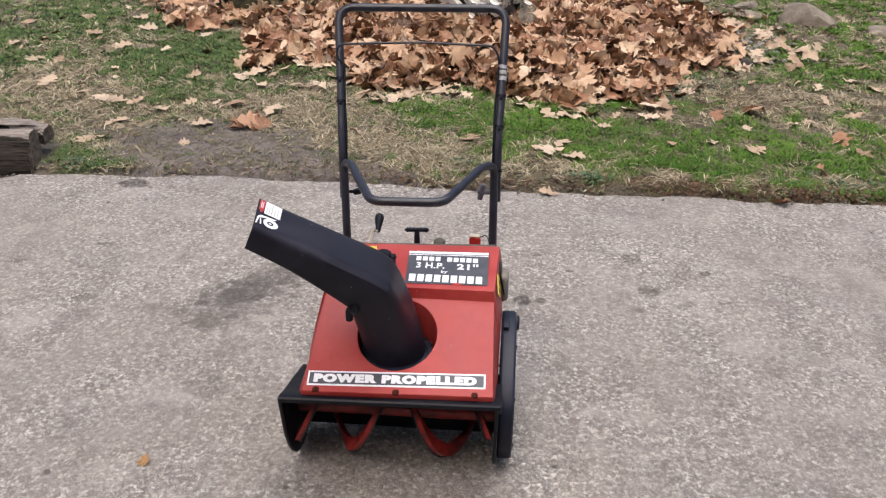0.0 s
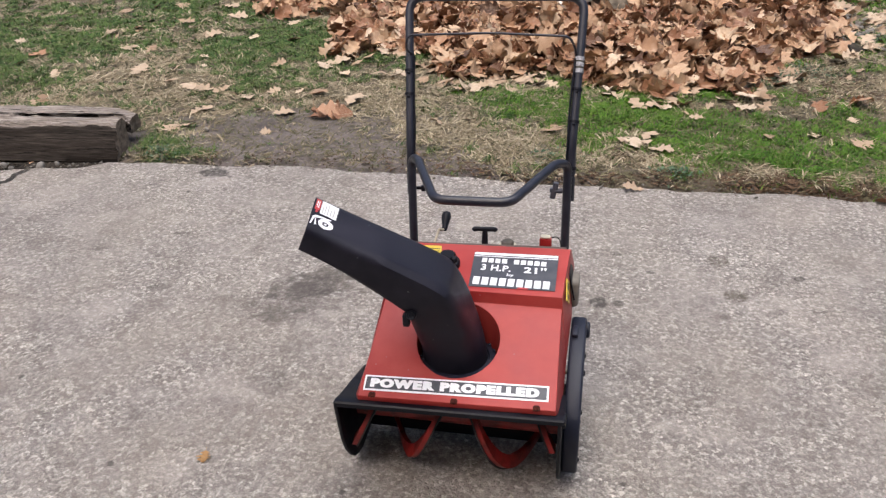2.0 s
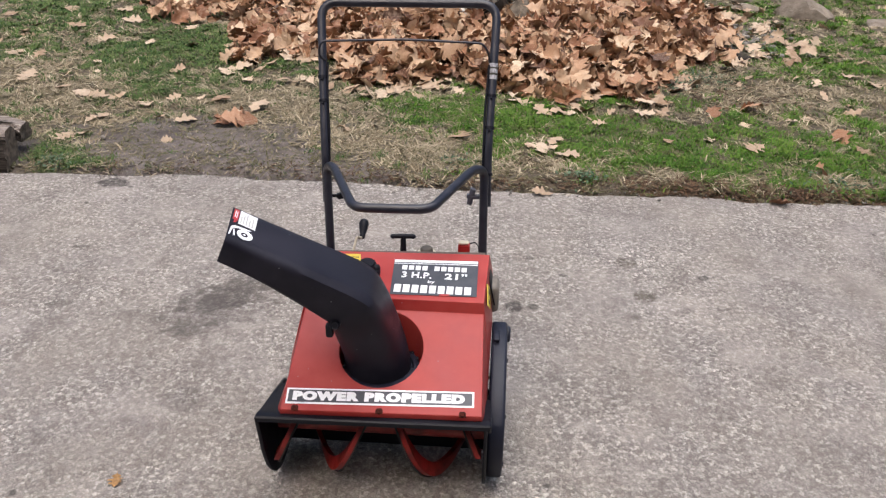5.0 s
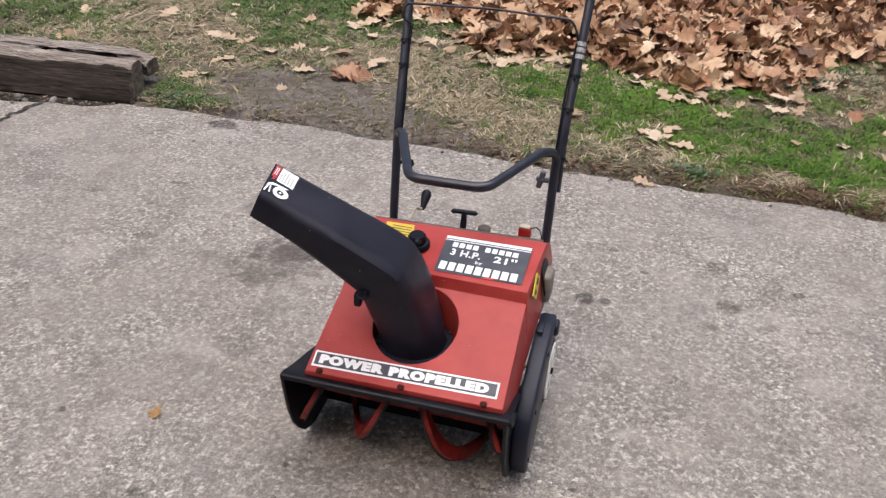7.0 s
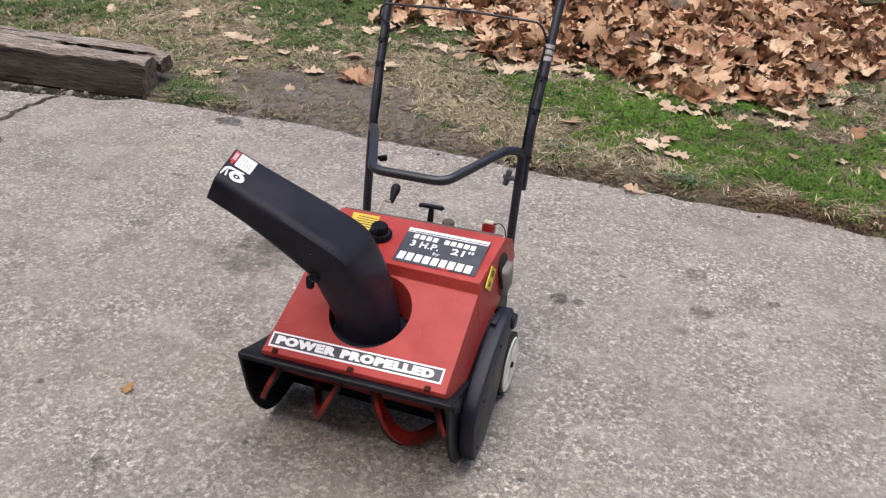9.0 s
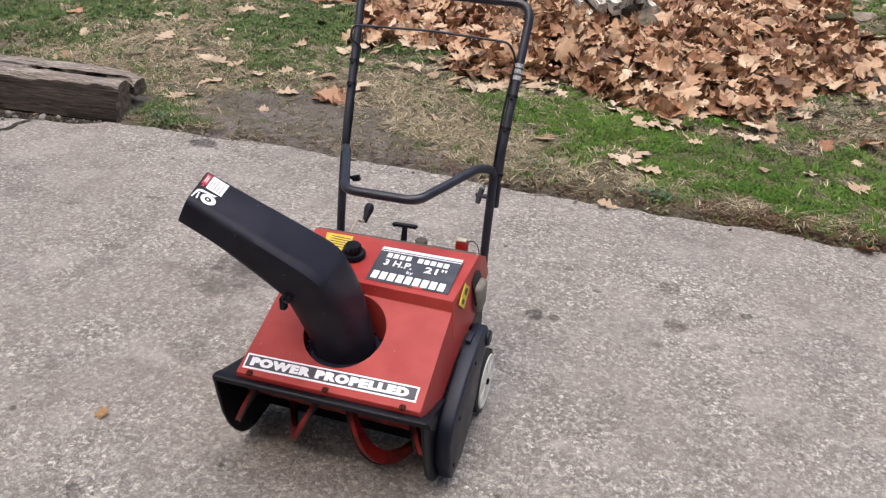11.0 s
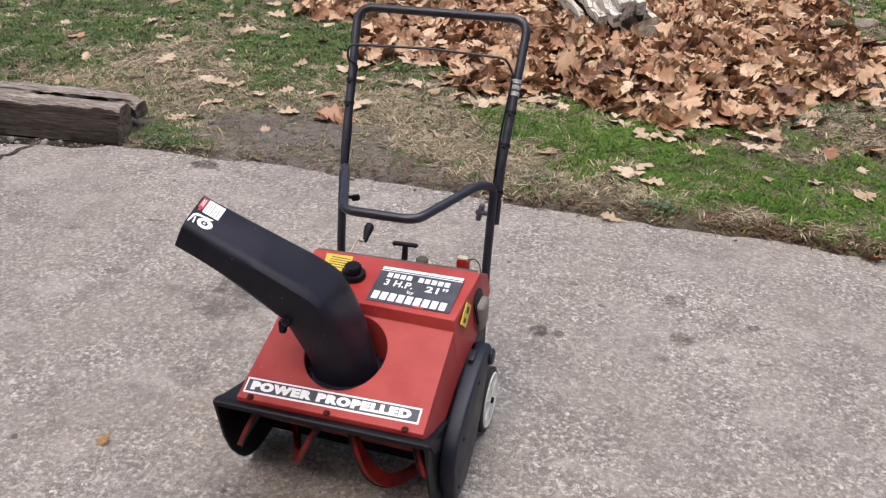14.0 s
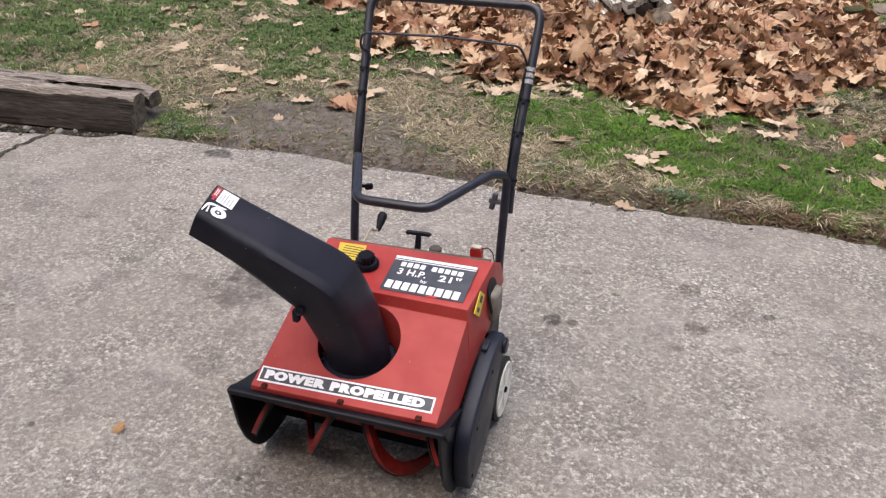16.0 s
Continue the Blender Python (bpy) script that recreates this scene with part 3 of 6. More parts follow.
def build_hood():
    bm = bmesh.new()
    cnt = 48
    ring, outer = [], []
    # sloping deck with a round opening
    for k in range(cnt):
        a = 2 * math.pi * (k + 0.5) / cnt
        c, s = math.cos(a), math.sin(a)
        ring.append(bm.verts.new((HOLE_X + HOLE_RX * c, HOLE_Y + HOLE_R * s, deck_z(HOLE_Y + HOLE_R * s, HOLE_X + HOLE_RX * c))))
    for k in range(cnt):
        a = 2 * math.pi * (k + 0.5) / cnt
        c, s = math.cos(a), math.sin(a)
        t = 10.0
        if s > 0:
            t = min(t, (DECK_Y1 - HOLE_Y) / s)
        if s < 0:
            t = min(t, (DECK_Y0 - HOLE_Y) / s)
        if c + 0.030 * s > 0.01:
            t = min(t, (0.256 - 0.030 * (HOLE_Y - DECK_Y0) - HOLE_X) / (c + 0.030 * s))
        if c - 0.060 * s < -0.01:
            t = min(t, (-0.219 + 0.060 * (HOLE_Y - DECK_Y0) - HOLE_X) / (c - 0.060 * s))
        x, y = HOLE_X + c * t, HOLE_Y + s * t
        outer.append(bm.verts.new((x, y, deck_z(y, x))))
    fl = bm.verts.new((deck_left(DECK_Y0), DECK_Y0, DECK_Z0))
    fr = bm.verts.new((deck_right(DECK_Y0), DECK_Y0, DECK_Z0 + FRONT_LIFT))
    bl = bm.verts.new((deck_left(DECK_Y1), DECK_Y1, DECK_Z1))
    br = bm.verts.new((deck_right(DECK_Y1), DECK_Y1, DECK_Z1))
    spots = {}
    for v, cx, cy in ((br, 1, 1), (bl, -1, 1), (fl, -1, -1), (fr, 1, -1)):
        for k in range(cnt):
            p, q = outer[k].co, outer[(k + 1) % cnt].co
            on_side = abs(p.x - (deck_right(p.y) if cx > 0 else deck_left(p.y))) < 1e-4 or abs(q.x - (deck_right(q.y) if cx > 0 else deck_left(q.y))) < 1e-4
            edge = DECK_Y1 if cy > 0 else DECK_Y0
            on_end = abs(p.y - edge) < 1e-4 or abs(q.y - edge) < 1e-4
            if on_side and on_end and (p.x - HOLE_X) * cx > 0 and k not in spots:
                spots[k] = v
                break
    loop = []
    for k in range(cnt):
        j = (k + 1) % cnt
        mid = [spots[k]] if k in spots else []
        bm.faces.new([ring[k], outer[k], *mid, outer[j], ring[j]])
        loop += [outer[k], *mid]
    # well of the opening
    low = [bm.verts.new((v.co.x, v.co.y, 0.312 if v.co.y > 0.09 else 0.305)) for v in ring]
    for k in range(cnt):
        j = (k + 1) % cnt
        bm.faces.new((ring[k], ring[j], low[j], low[k]))
    # rim of the deck, in order
    def chain(test):
        return [v for v in loop if test(v)]
    back = sorted(chain(lambda v: abs(v.co.y - DECK_Y1) < 1e-4), key=lambda v: v.co.x)
    front = sorted(chain(lambda v: abs(v.co.y - DECK_Y0) < 1e-4), key=lambda v: v.co.x)
    right = sorted(chain(lambda v: abs(v.co.x - deck_right(v.co.y)) < 1e-4), key=lambda v: v.co.y)
    left = sorted(chain(lambda v: abs(v.co.x - deck_left(v.co.y)) < 1e-4), key=lambda v: v.co.y)
    # step, upper plate, rear
    tl, tr = deck_left(DECK_Y1) + 0.002, deck_right(DECK_Y1) - 0.001
    st_l, st_r = bm.verts.new((tl, TOP_Y0, TOP_Z0)), bm.verts.new((tr, TOP_Y0, TOP_Z0))
    bm.faces.new([*back, st_r, st_l])
    re_l, re_r = bm.verts.new((tl - 0.002, TOP_Y1 - 0.008, TOP_Z1)), bm.verts.new((tr + 0.008, TOP_Y1 + 0.026, TOP_Z1 - 0.007))
    bm.faces.new((st_l, st_r, re_r, re_l))
    # the side wall runs on behind the upper plate
    flap = bm.verts.new((0.2555, 0.560, 0.446))
    rr_l, rr_r = bm.verts.new((tl - 0.004, TOP_Y1 + 0.03, 0.40)), bm.verts.new((0.266, 0.566, 0.392))
    bm.faces.new((re_l, re_r, flap, rr_r, rr_l))
    # front lip of the hood
    dl, dr = bm.verts.new((front[0].co.x, DECK_Y0 - 0.001, 0.302)), bm.verts.new((front[-1].co.x, DECK_Y0 - 0.001, 0.302 + FRONT_LIFT))
    bm.faces.new([*front, dr, dl])
    # side walls
    def wall(side, rim, step, rear, foot, flare):
        pts = []
        for y, z in ((0.05, 0.276), (0.11, 0.255), (0.165, 0.266), (0.235, 0.304), (0.32, 0.332), (0.40, 0.335)):
            pts.append(bm.verts.new((flare + 0.02 * side * (y - 0.05), y, z)))
        bm.faces.new([*rim, step, *rear, *pts[::-1], foot])
    wall(1, right, st_r, (re_r, flap, rr_r), dr, 0.264)
    wall(-1, left, st_l, (re_l, rr_l), dl, -0.240)
    bmesh.ops.triangulate(bm, faces=[f for f in bm.faces if len(f.verts) > 4])
    bmesh.ops.remove_doubles(bm, verts=bm.verts, dist=1e-5)
    ob = part("hood", bm, RED, machine, "faded red plastic hood", 24)
    bev = ob.modifiers.new("round", "BEVEL")
    bev.width, bev.segments, bev.limit_method, bev.angle_limit = 0.0045, 3, "ANGLE", radians(24)
    return ob


hood = build_hood()

# axes on the two faces of the hood: x along the width, y up the slope
DECK_FACE = (Matrix.Translation((0, DECK_Y0, deck_z(DECK_Y0, 0.0))) @ Matrix.Rotation(-math.atan(0.82 * FRONT_LIFT / 0.475), 4, "Y")
             @ Matrix.Rotation(math.atan(SLOPE - FRONT_LIFT * 0.46 / 0.256), 4, "X"))
TOP_FACE = Matrix.Translation((0, TOP_Y0, TOP_Z0)) @ Matrix.Rotation(math.atan((TOP_Z1 - TOP_Z0) / (TOP_Y1 - TOP_Y0)), 4, "X")


def slab(quad, m, h0, h1, into=None):
    """A thin plate on a face: four corners (x, y), from h0 to h1 above it."""
    bm = into or bmesh.new()
    lo = [bm.verts.new(m @ Vector((x, y, h0))) for x, y in quad]
    hi = [bm.verts.new(m @ Vector((x, y, h1))) for x, y in quad]
    bm.faces.new(lo[::-1])
    bm.faces.new(hi)
    for i in range(len(quad)):
        j = (i + 1) % len(quad)
        bm.faces.new((lo[i], lo[j], hi[j], hi[i]))
    return bm


def rect(x0, y0, x1, y1):
    return ((x0, y0), (x1, y0), (x1, y1), (x0, y1))


def lettering(text, m, x0, x1, y0, height, parent, material, label, bold=0.02, heavy=0.0, spacing=1.06):
    """Words in the built-in font, fitted between x0 and x1 on the face m."""
    cu = bpy.data.curves.new("lettering", "FONT")
    cu.body, cu.size, cu.offset, cu.extrude, cu.resolution_u = text, 1.0, bold, 0.004, 3
    cu.space_character = spacing
    tmp = bpy.data.objects.new("lettering", cu)
    scene.collection.objects.link(tmp)
    dep = bpy.context.evaluated_depsgraph_get()
    me = bpy.data.meshes.new_from_object(tmp.evaluated_get(dep))
    bpy.data.objects.remove(tmp)
    co = np.array([v.co for v in me.vertices])
    lo, hi = co.min(0), co.max(0)
    sx, sy = (x1 - x0) / (hi[0] - lo[0]), height / (hi[1] - lo[1])
    for v in me.vertices:
        v.co = m @ Vector((x0 + (v.co.x - lo[0]) * sx, y0 + (v.co.y - lo[1]) * sy, 0.0019 + 0.0003 * (v.co.z > 0)))
    me.materials.clear()
    me.materials.append(material)
    if heavy:
        # thicker upright strokes: the same letters again, a little aside and lower
        bm = bmesh.new()
        for k, dx in enumerate((0.0, -0.5 * heavy, 0.5 * heavy)):
            o = len(bm.verts)
            bm.from_mesh(me)
            bm.verts.ensure_lookup_table()
            bmesh.ops.translate(bm, vec=m.to_3x3() @ Vector((dx, 0, -0.00008 * k)), verts=bm.verts[o:])
        bm.to_mesh(me)
        bm.free()
    return part("lettering", me, None, parent, label)


# front sticker: white border, dark field, white words
STICKER_FACE = DECK_FACE @ Matrix.Rotation(radians(1.0), 4, "Z")
s0, s1 = 0.0180, 0.0585
part("front_sticker", slab(rect(-0.2085, s0, 0.2375, s1), STICKER_FACE, -0.0004, 0.0012), DECAL_WHITE, hood, "white-bordered dark sticker")
field = slab(rect(-0.2040, s0 + 0.0045, 0.2330, s1 - 0.0045), STICKER_FACE, 0.0008, 0.0016)
part("sticker_field", field, DECAL_DARK, hood)
lettering("POWER PROPELLED", STICKER_FACE, -0.192, 0.215, s0 + 0.0085, 0.0240, hood, DECAL_WHITE, "heavy white capitals", 0.070, 0.0016, 1.21)

# name plate on the upper face
part("name_plate", slab(((0.008, 0.016), (0.228, 0.021), (0.227, 0.166), (0.004, 0.158)), TOP_FACE, 0.0002, 0.001), DECAL_DARK, hood,
             "dark grey name plate with white lettering")
bars = bmesh.new()
slab(((0.005, 0.147), (0.226, 0.154), (0.226, 0.164), (0.005, 0.157)), TOP_FACE, 0.001, 0.0016, bars)
slab(((0.005, 0.140), (0.226, 0.147), (0.226, 0.150), (0.005, 0.143)), TOP_FACE, 0.001, 0.0016, bars)
part("plate_stripe", bars, DECAL_WHITE, hood)


def word_bars(x0, x1, y0, h, counts, parent, lean=0.0):
    """Blocks that stand for a trade name."""
    total = sum(counts) + 0.8 * (len(counts) - 1)
    w, x = (x1 - x0) / total, x0
    for word in counts:
        for _ in range(word):
            part("name_block", slab(((x + .10 * w, y0), (x + .86 * w, y0), (x + .86 * w + lean, y0 + h), (x + .10 * w + lean, y0 + h)), TOP_FACE, 0.001, 0.0016),
                 DECAL_WHITE, parent)
            x += w
        x += 0.8 * w


word_bars(0.026, 0.200, 0.117, 0.018, (4, 5), hood)
word_bars(0.014, 0.216, 0.026, 0.030, (9,), hood)
lettering("3 H.P.", TOP_FACE, 0.030, 0.108, 0.083, 0.025, hood, DECAL_WHITE, "white figures", 0.03)
lettering("21''", TOP_FACE, 0.142, 0.200, 0.083, 0.025, hood, DECAL_WHITE, "white figures", 0.03)
lettering("by", TOP_FACE, 0.100, 0.118, 0.062, 0.014, hood, DECAL_WHITE, "small white word", 0.015)
part("plate_scuff", slab(((0.132, 0.018), (0.158, 0.019), (0.160, 0.025), (0.136, 0.025)), TOP_FACE, 0.001, 0.0014), DECAL_RED, hood)

# warning stickers
part("warning_sticker", slab(((-0.150, 0.105), (-0.078, 0.108), (-0.090, 0.174), (-0.166, 0.170)), TOP_FACE, 0.0002, 0.001), YELLOW, hood,
            "yellow warning sticker")
ink = bmesh.new()
for i in range(5):
    slab(rect(-0.146, 0.118 + i * 0.010, -0.092, 0.121 + i * 0.010), TOP_FACE, 0.001, 0.0013, ink)
part("sticker_print", ink, INK, hood)
lean = math.atan(0.21)
SIDE_FACE = Matrix.Translation((0.2495, 0.340, 0.475)) @ Matrix.Rotation(radians(90), 4, "Z") @ Matrix.Rotation(radians(90) - lean, 4, "X")
part("warning_sticker", slab(((-0.053, -0.026), (-0.025, -0.053), (0.042, -0.028), (0.016, -0.002)), SIDE_FACE, 0.002, 0.0045), YELLOW, hood, "narrow yellow warning sticker")
ink = bmesh.new()
slab(((-0.036, -0.030), (-0.025, -0.041), (-0.012, -0.036), (-0.022, -0.025)), SIDE_FACE, 0.0045, 0.0052, ink)
slab(((-0.006, -0.021), (0.006, -0.032), (0.026, -0.024), (0.014, -0.013)), SIDE_FACE, 0.0045, 0.0052, ink)
part("sticker_print", ink, INK, hood)

# black plate on the hood side, painted shade for the arched muffler opening
arch = [(0.062, -0.098)] + [(0.101 - 0.039 * math.cos(radians(a)), -0.050 + 0.036 * math.sin(radians(a))) for a in range(0, 181, 20)] + [(0.140, -0.098)]
part("side_opening", slab(arch[::-1], SIDE_FACE, 0.003, 0.0065), BLACK, hood, "black plate painted as the shade of an arched opening")

# screws along the front of the hood
for x in (-0.184, 0.016, 0.211):
    bm = lathe(((0.0, 0.0040), (0.0045, 0.0035), (0.0062, 0.001), (0.0062, -0.002)), DECK_FACE @ Matrix.Translation((x, 0.003, 0)), 14)
    slab(((x - .0085, -.003), (x + .0085, -.003), (x + .0085, .007), (x + .005, .011), (x - .005, .011), (x - .0085, .007)), DECK_FACE, 0.0002, 0.0016, bm)
    part("screw", bm, RUST, hood, "rusty screw in a worn notch")

# filler cap on the upper plate
cap_m = TOP_FACE @ Matrix.Translation((-0.060, 0.100, 0))
cap = part("filler_cap", lathe(((0.033, -0.002), (0.033, 0.007), (0.029, 0.012), (0.0215, 0.013), (0.021, 0.030), (0.019, 0.033), (0.0, 0.033)), cap_m, 28),
           BLACK, machine, "black ribbed filler cap")
ribs = bmesh.new()
for k in range(14):
    a = 2 * math.pi * k / 14
    box((-.0018, .0200, .014), (.0018, .0230, .0305), 0.0005, 1, cap_m @ Matrix.Rotation(a, 4, "Z"), ribs)
part("cap_rib", ribs, BLACK, cap)

# ---- auger housing
FOOT = ((0.25, 0.215), (0.30, 0.13), (0.285, 0.03), (0.24, 0.008), (0.155, 0.006), (0.120, 0.017), (0.090, 0.034), (0.063, 0.064), (0.036, 0.105), (0.013, 0.165), (-0.001, 0.235))
PLATE_L = ((-0.013, 0.299), (0.03, 0.286), (0.10, 0.263), (0.142, 0.251), *FOOT)
part("side_plate", prism(PLATE_L, -0.279, -0.269, 0.003), BLACK, machine, "black side plate of the auger housing")
PLATE_R = ((-0.013, 0.310), (0.03, 0.297), (0.10, 0.266), (0.142, 0.256), *FOOT)
part("side_plate", prism(PLATE_R, 0.2625, 0.2715, 0.003), BLACK, machine, "black side plate of the auger housing")
LIP = ((-0.015, 0.288), (-0.015, 0.299), (-0.011, 0.302), (0.003, 0.301), (0.03, 0.2885), (0.10, 0.2655), (0.142, 0.2535), (0.142, 0.249), (0.10, 0.261), (0.03, 0.284), (0.003, 0.296), (-0.008, 0.297), (-0.010, 0.288))
lip = prism(LIP, -0.2765, 0.277, 0.0015, 1)
for v in lip.verts:
    v.co.z += FRONT_LIFT * (v.co.x + 0.2765) / 0.5535
part("front_lip", lip, BLACK, machine, "black front edge of the auger housing")
SHELL = ((0.01, 0.292), (0.10, 0.259), (0.142, 0.247), (0.20, 0.236), (0.255, 0.195), (0.278, 0.13), (0.268, 0.06), (0.24, 0.018), (0.236, 0.020), (0.262, 0.062),
         (0.271, 0.13), (0.249, 0.191), (0.196, 0.230), (0.14, 0.241), (0.10, 0.253), (0.01, 0.286))
part("housing_shell", prism(SHELL, -0.270, 0.264, 0, 1), BLACK, machine, "curved black auger housing")
part("gusset", prism(((-0.012, 0.311), (0.02, 0.309), (0.075, 0.266), (0.06, 0.235), (0.03, 0.255)), 0.2705, 0.280, 0.003), BLACK, machine)

# ---- auger
AX_Y, AX_Z, AX_R = 0.158, 0.158, 0.128
part("auger_shaft", sweep([(-0.270, AX_Y, AX_Z), (0.264, AX_Y, AX_Z)], 0.026, 20), RED_DARK, machine, "red auger shaft")


def flight(side, x_start, x_end, lead):
    """A helical ribbon round the shaft with a rubber edge; lead: where it passes the upper front."""
    steel, edge = bmesh.new(), bmesh.new()
    n = 34
    rows_s, rows_e = [], []
    for i in range(n + 1):
        x = x_start + (x_end - x_start) * i / n
        a = radians(146) + (x - lead) / 0.335 * 2 * math.pi
        c, s = math.cos(a), math.sin(a)
        def ring(r0, r1, th):
            return [(side * (x + dx), AX_Y + r * c, AX_Z + r * s) for r, dx in ((r0, -th), (r1, -th), (r1, th), (r0, th))]
        rows_s.append([steel.verts.new(p) for p in ring(0.090, 0.124, 0.0065)])
        rows_e.append([edge.verts.new((p[0] - side * 0.0085, *p[1:])) for p in ring(0.108, AX_R, 0.0022)])
    for bm, rows in ((steel, rows_s), (edge, rows_e)):
        for a, b in zip(rows, rows[1:]):
            for k in range(4):
                j = (k + 1) % 4
                bm.faces.new((a[k], a[j], b[j], b[k]))
        bm.faces.new(rows[0][::-1])
        bm.faces.new(rows[-1])
    ob = part("auger_flight", steel, RED_DARK, machine, "red steel auger flight")
    part("rubber_edge", edge, RUBBER, ob, "worn dark rubber edge")


for side, shift in ((1, 0.058), (-1, 0.037)):
    flight(side, shift - 0.02, 0.250, shift)
    flight(side, shift + 0.14, 0.252, shift + 0.167)
paddle = box((-0.035, -0.006, 0.02), (0.055, 0.0, 0.112), 0.002, 1, Matrix.Translation((0, AX_Y, AX_Z)) @ Matrix.Rotation(radians(52), 4, "X"))
part("auger_paddle", paddle, RED_DARK, machine, "red auger paddle")

# ---- belt guard
GUARD_PROFILE = ((0.425, 0.300), (0.405, 0.326), (0.318, 0.333), (0.236, 0.304), (0.166, 0.270), (0.104, 0.232), (0.078, 0.172), (0.090, 0.09), (0.122, 0.030),
                 (0.212, 0.034), (0.290, 0.085), (0.336, 0.15), (0.364, 0.21), (0.388, 0.245), (0.41, 0.262))
guard = part("belt_guard", prism(GUARD_PROFILE, 0.2712, 0.313, 0.008, 3), GUARD, machine, "blue-black plastic belt guard")
part("guard_bump", lathe(((0.0, 0.0), (0.020, 0.0), (0.0225, 0.003), (0.0225, 0.038), (0.019, 0.042), (0.0, 0.042)),
     Matrix.Translation((0.280, 0.405, 0.286)) @ Matrix.Rotation(radians(90), 4, "Y"), 24), GUARD, guard)
part("guard_rib", box((0.276, 0.30, 0.330), (0.292, 0.345, 0.340), 0.003), GUARD, guard)
for y, z in ((0.285, 0.285), (0.155, 0.205), (0.125, 0.075)):
    part("guard_screw", lathe(((0.0, 0.004), (0.005, 0.003), (0.0065, 0.0)), Matrix.Translation((0.3128, y, z)) @ Matrix.Rotation(radians(90), 4, "Y"), 12), BLACK, guard)

# ---- wheels
def build_wheel(x0, side):
    m = Matrix.Translation((x0, 0.462, 0.095)) @ Matrix.Rotation(radians(90 * side), 4, "Y") @ Matrix.Diagonal((0.86, 0.86, 0.62, 1))
    tyre = lathe(((0.078, -0.010), (0.098, -0.011), (0.106, -0.008), (0.108, -0.002), (0.108, 0.006), (0.106, 0.018), (0.098, 0.024), (0.079, 0.022)), m, 44)
    lugs = bmesh.new()
    wheel = part("wheel", tyre, RUBBER, machine, "black rubber tyre")
    for k in range(40):
        box((0.1065, -0.004, -0.008), (0.1092, 0.004, 0.019), 0.0006, 1, m @ Matrix.Rotation(2 * math.pi * k / 40, 4, "Z"), lugs)
    part("tread", lugs, RUBBER, wheel)
    rim = lathe(((0.0, 0.029), (0.012, 0.029), (0.014, 0.026), (0.034, 0.026), (0.040, 0.0245), (0.074, 0.0245), (0.079, 0.0265), (0.091, 0.0295), (0.094, 0.025), (0.093, -0.009),
                 (0.07, -0.008), (0.0, -0.006)), m, 44)
    for k in range(6):
        box((0.014, -0.004, 0.022), (0.076, 0.004, 0.0285), 0.0015, 1, m @ Matrix.Rotation(2 * math.pi * k / 6, 4, "Z"), rim)
    part("rim", rim, WHITE, wheel, "white spoked plastic rim")
    part("axle_cap", lathe(((0.0, 0.040), (0.008, 0.039), (0.011, 0.035), (0.011, 0.024)), m, 18), BLACK, wheel, "black axle cap")


build_wheel(0.293, 1)
build_wheel(-0.258, -1)
part("axle", sweep([(-0.26, 0.462, 0.095), (0.31, 0.462, 0.095)], 0.008, 12), STEEL, machine)

# ---- engine under the hood
part("engine_shroud", box((-0.19, 0.31, 0.14), (0.235, 0.475, 0.43), 0.02, 3), BLACK, machine, "black engine shroud")
part("frame_side", box((-0.225, 0.26, 0.10), (-0.213, 0.66, 0.33), 0.003), BLACK, machine)
part("frame_side", box((0.226, 0.26, 0.10), (0.238, 0.66, 0.33), 0.003), BLACK, machine)
part("rear_cover", slab(((-0.205, 0.438), (0.244, 0.474), (0.244, 0.494), (-0.205, 0.466)), Matrix(), 0.38, 0.4895), DUSTY, machine, "dusty grey-brown rear cover edge")
part("muffler", box((0.246, 0.412, 0.346), (0.286, 0.482, 0.428), 0.013, 3), MUFFLER, machine, "brown-grey steel muffler")
part("muffler_mount", box((0.240, 0.40, 0.300), (0.268, 0.50, 0.345), 0.004), BLACK, machine)
# solid dark block, its colour standing for the shade inside the hood side
part("engine_port", box((0.2415, 0.425, 0.34), (0.255, 0.478, 0.452), 0.010, 3), INK, machine, "dark block painted as the shade behind the hood side")

# recoil handle, fuel cap, red key cover, crank
part("starter_grip", sweep(rounded([(-0.023, 0.575, 0.480), (-0.02, 0.575, 0.484), (0.036, 0.592, 0.477), (0.039, 0.592, 0.473)], 0.004, 3), 0.0068, 12),
     BLACK, machine, "black T-shaped starter grip")
part("starter_stem", sweep([(0.008, 0.583, 0.480), (0.009, 0.575, 0.450), (0.009, 0.56, 0.40)], [0.0075, 0.009, 0.010], 12), BLACK, machine)
neck = part("tank_neck", lathe(((0.0, 0.0), (0.020, 0.0), (0.020, 0.034), (0.0255, 0.036), (0.0255, 0.043), (0.018, 0.046), (0.0, 0.046)), Matrix.Translation((0.081, 0.514, 0.428)), 24), IVORY, machine,
            "yellowed plastic tank neck")
part("fuel_cap", lathe(((0.0165, -0.002), (0.0175, 0.0), (0.0175, 0.007), (0.014, 0.0105), (0.0, 0.0115)), Matrix.Translation((0.081, 0.514, 0.475)), 24), FUEL_CAP, neck, "dull brown fuel cap")
part("fuel_tank", box((0.02, 0.498, 0.34), (0.15, 0.60, 0.420), 0.02, 3), IVORY, machine, "yellowed plastic fuel tank")
part("key_cover", box((0.165, 0.560, 0.425), (0.199, 0.584, 0.472), 0.004, 2), RED_BOX, machine, "red plastic primer housing")
part("cover_cap", box((0.167, 0.562, 0.4715), (0.195, 0.582, 0.4785), 0.004, 2), IVORY, machine, "pale worn top of the red housing")
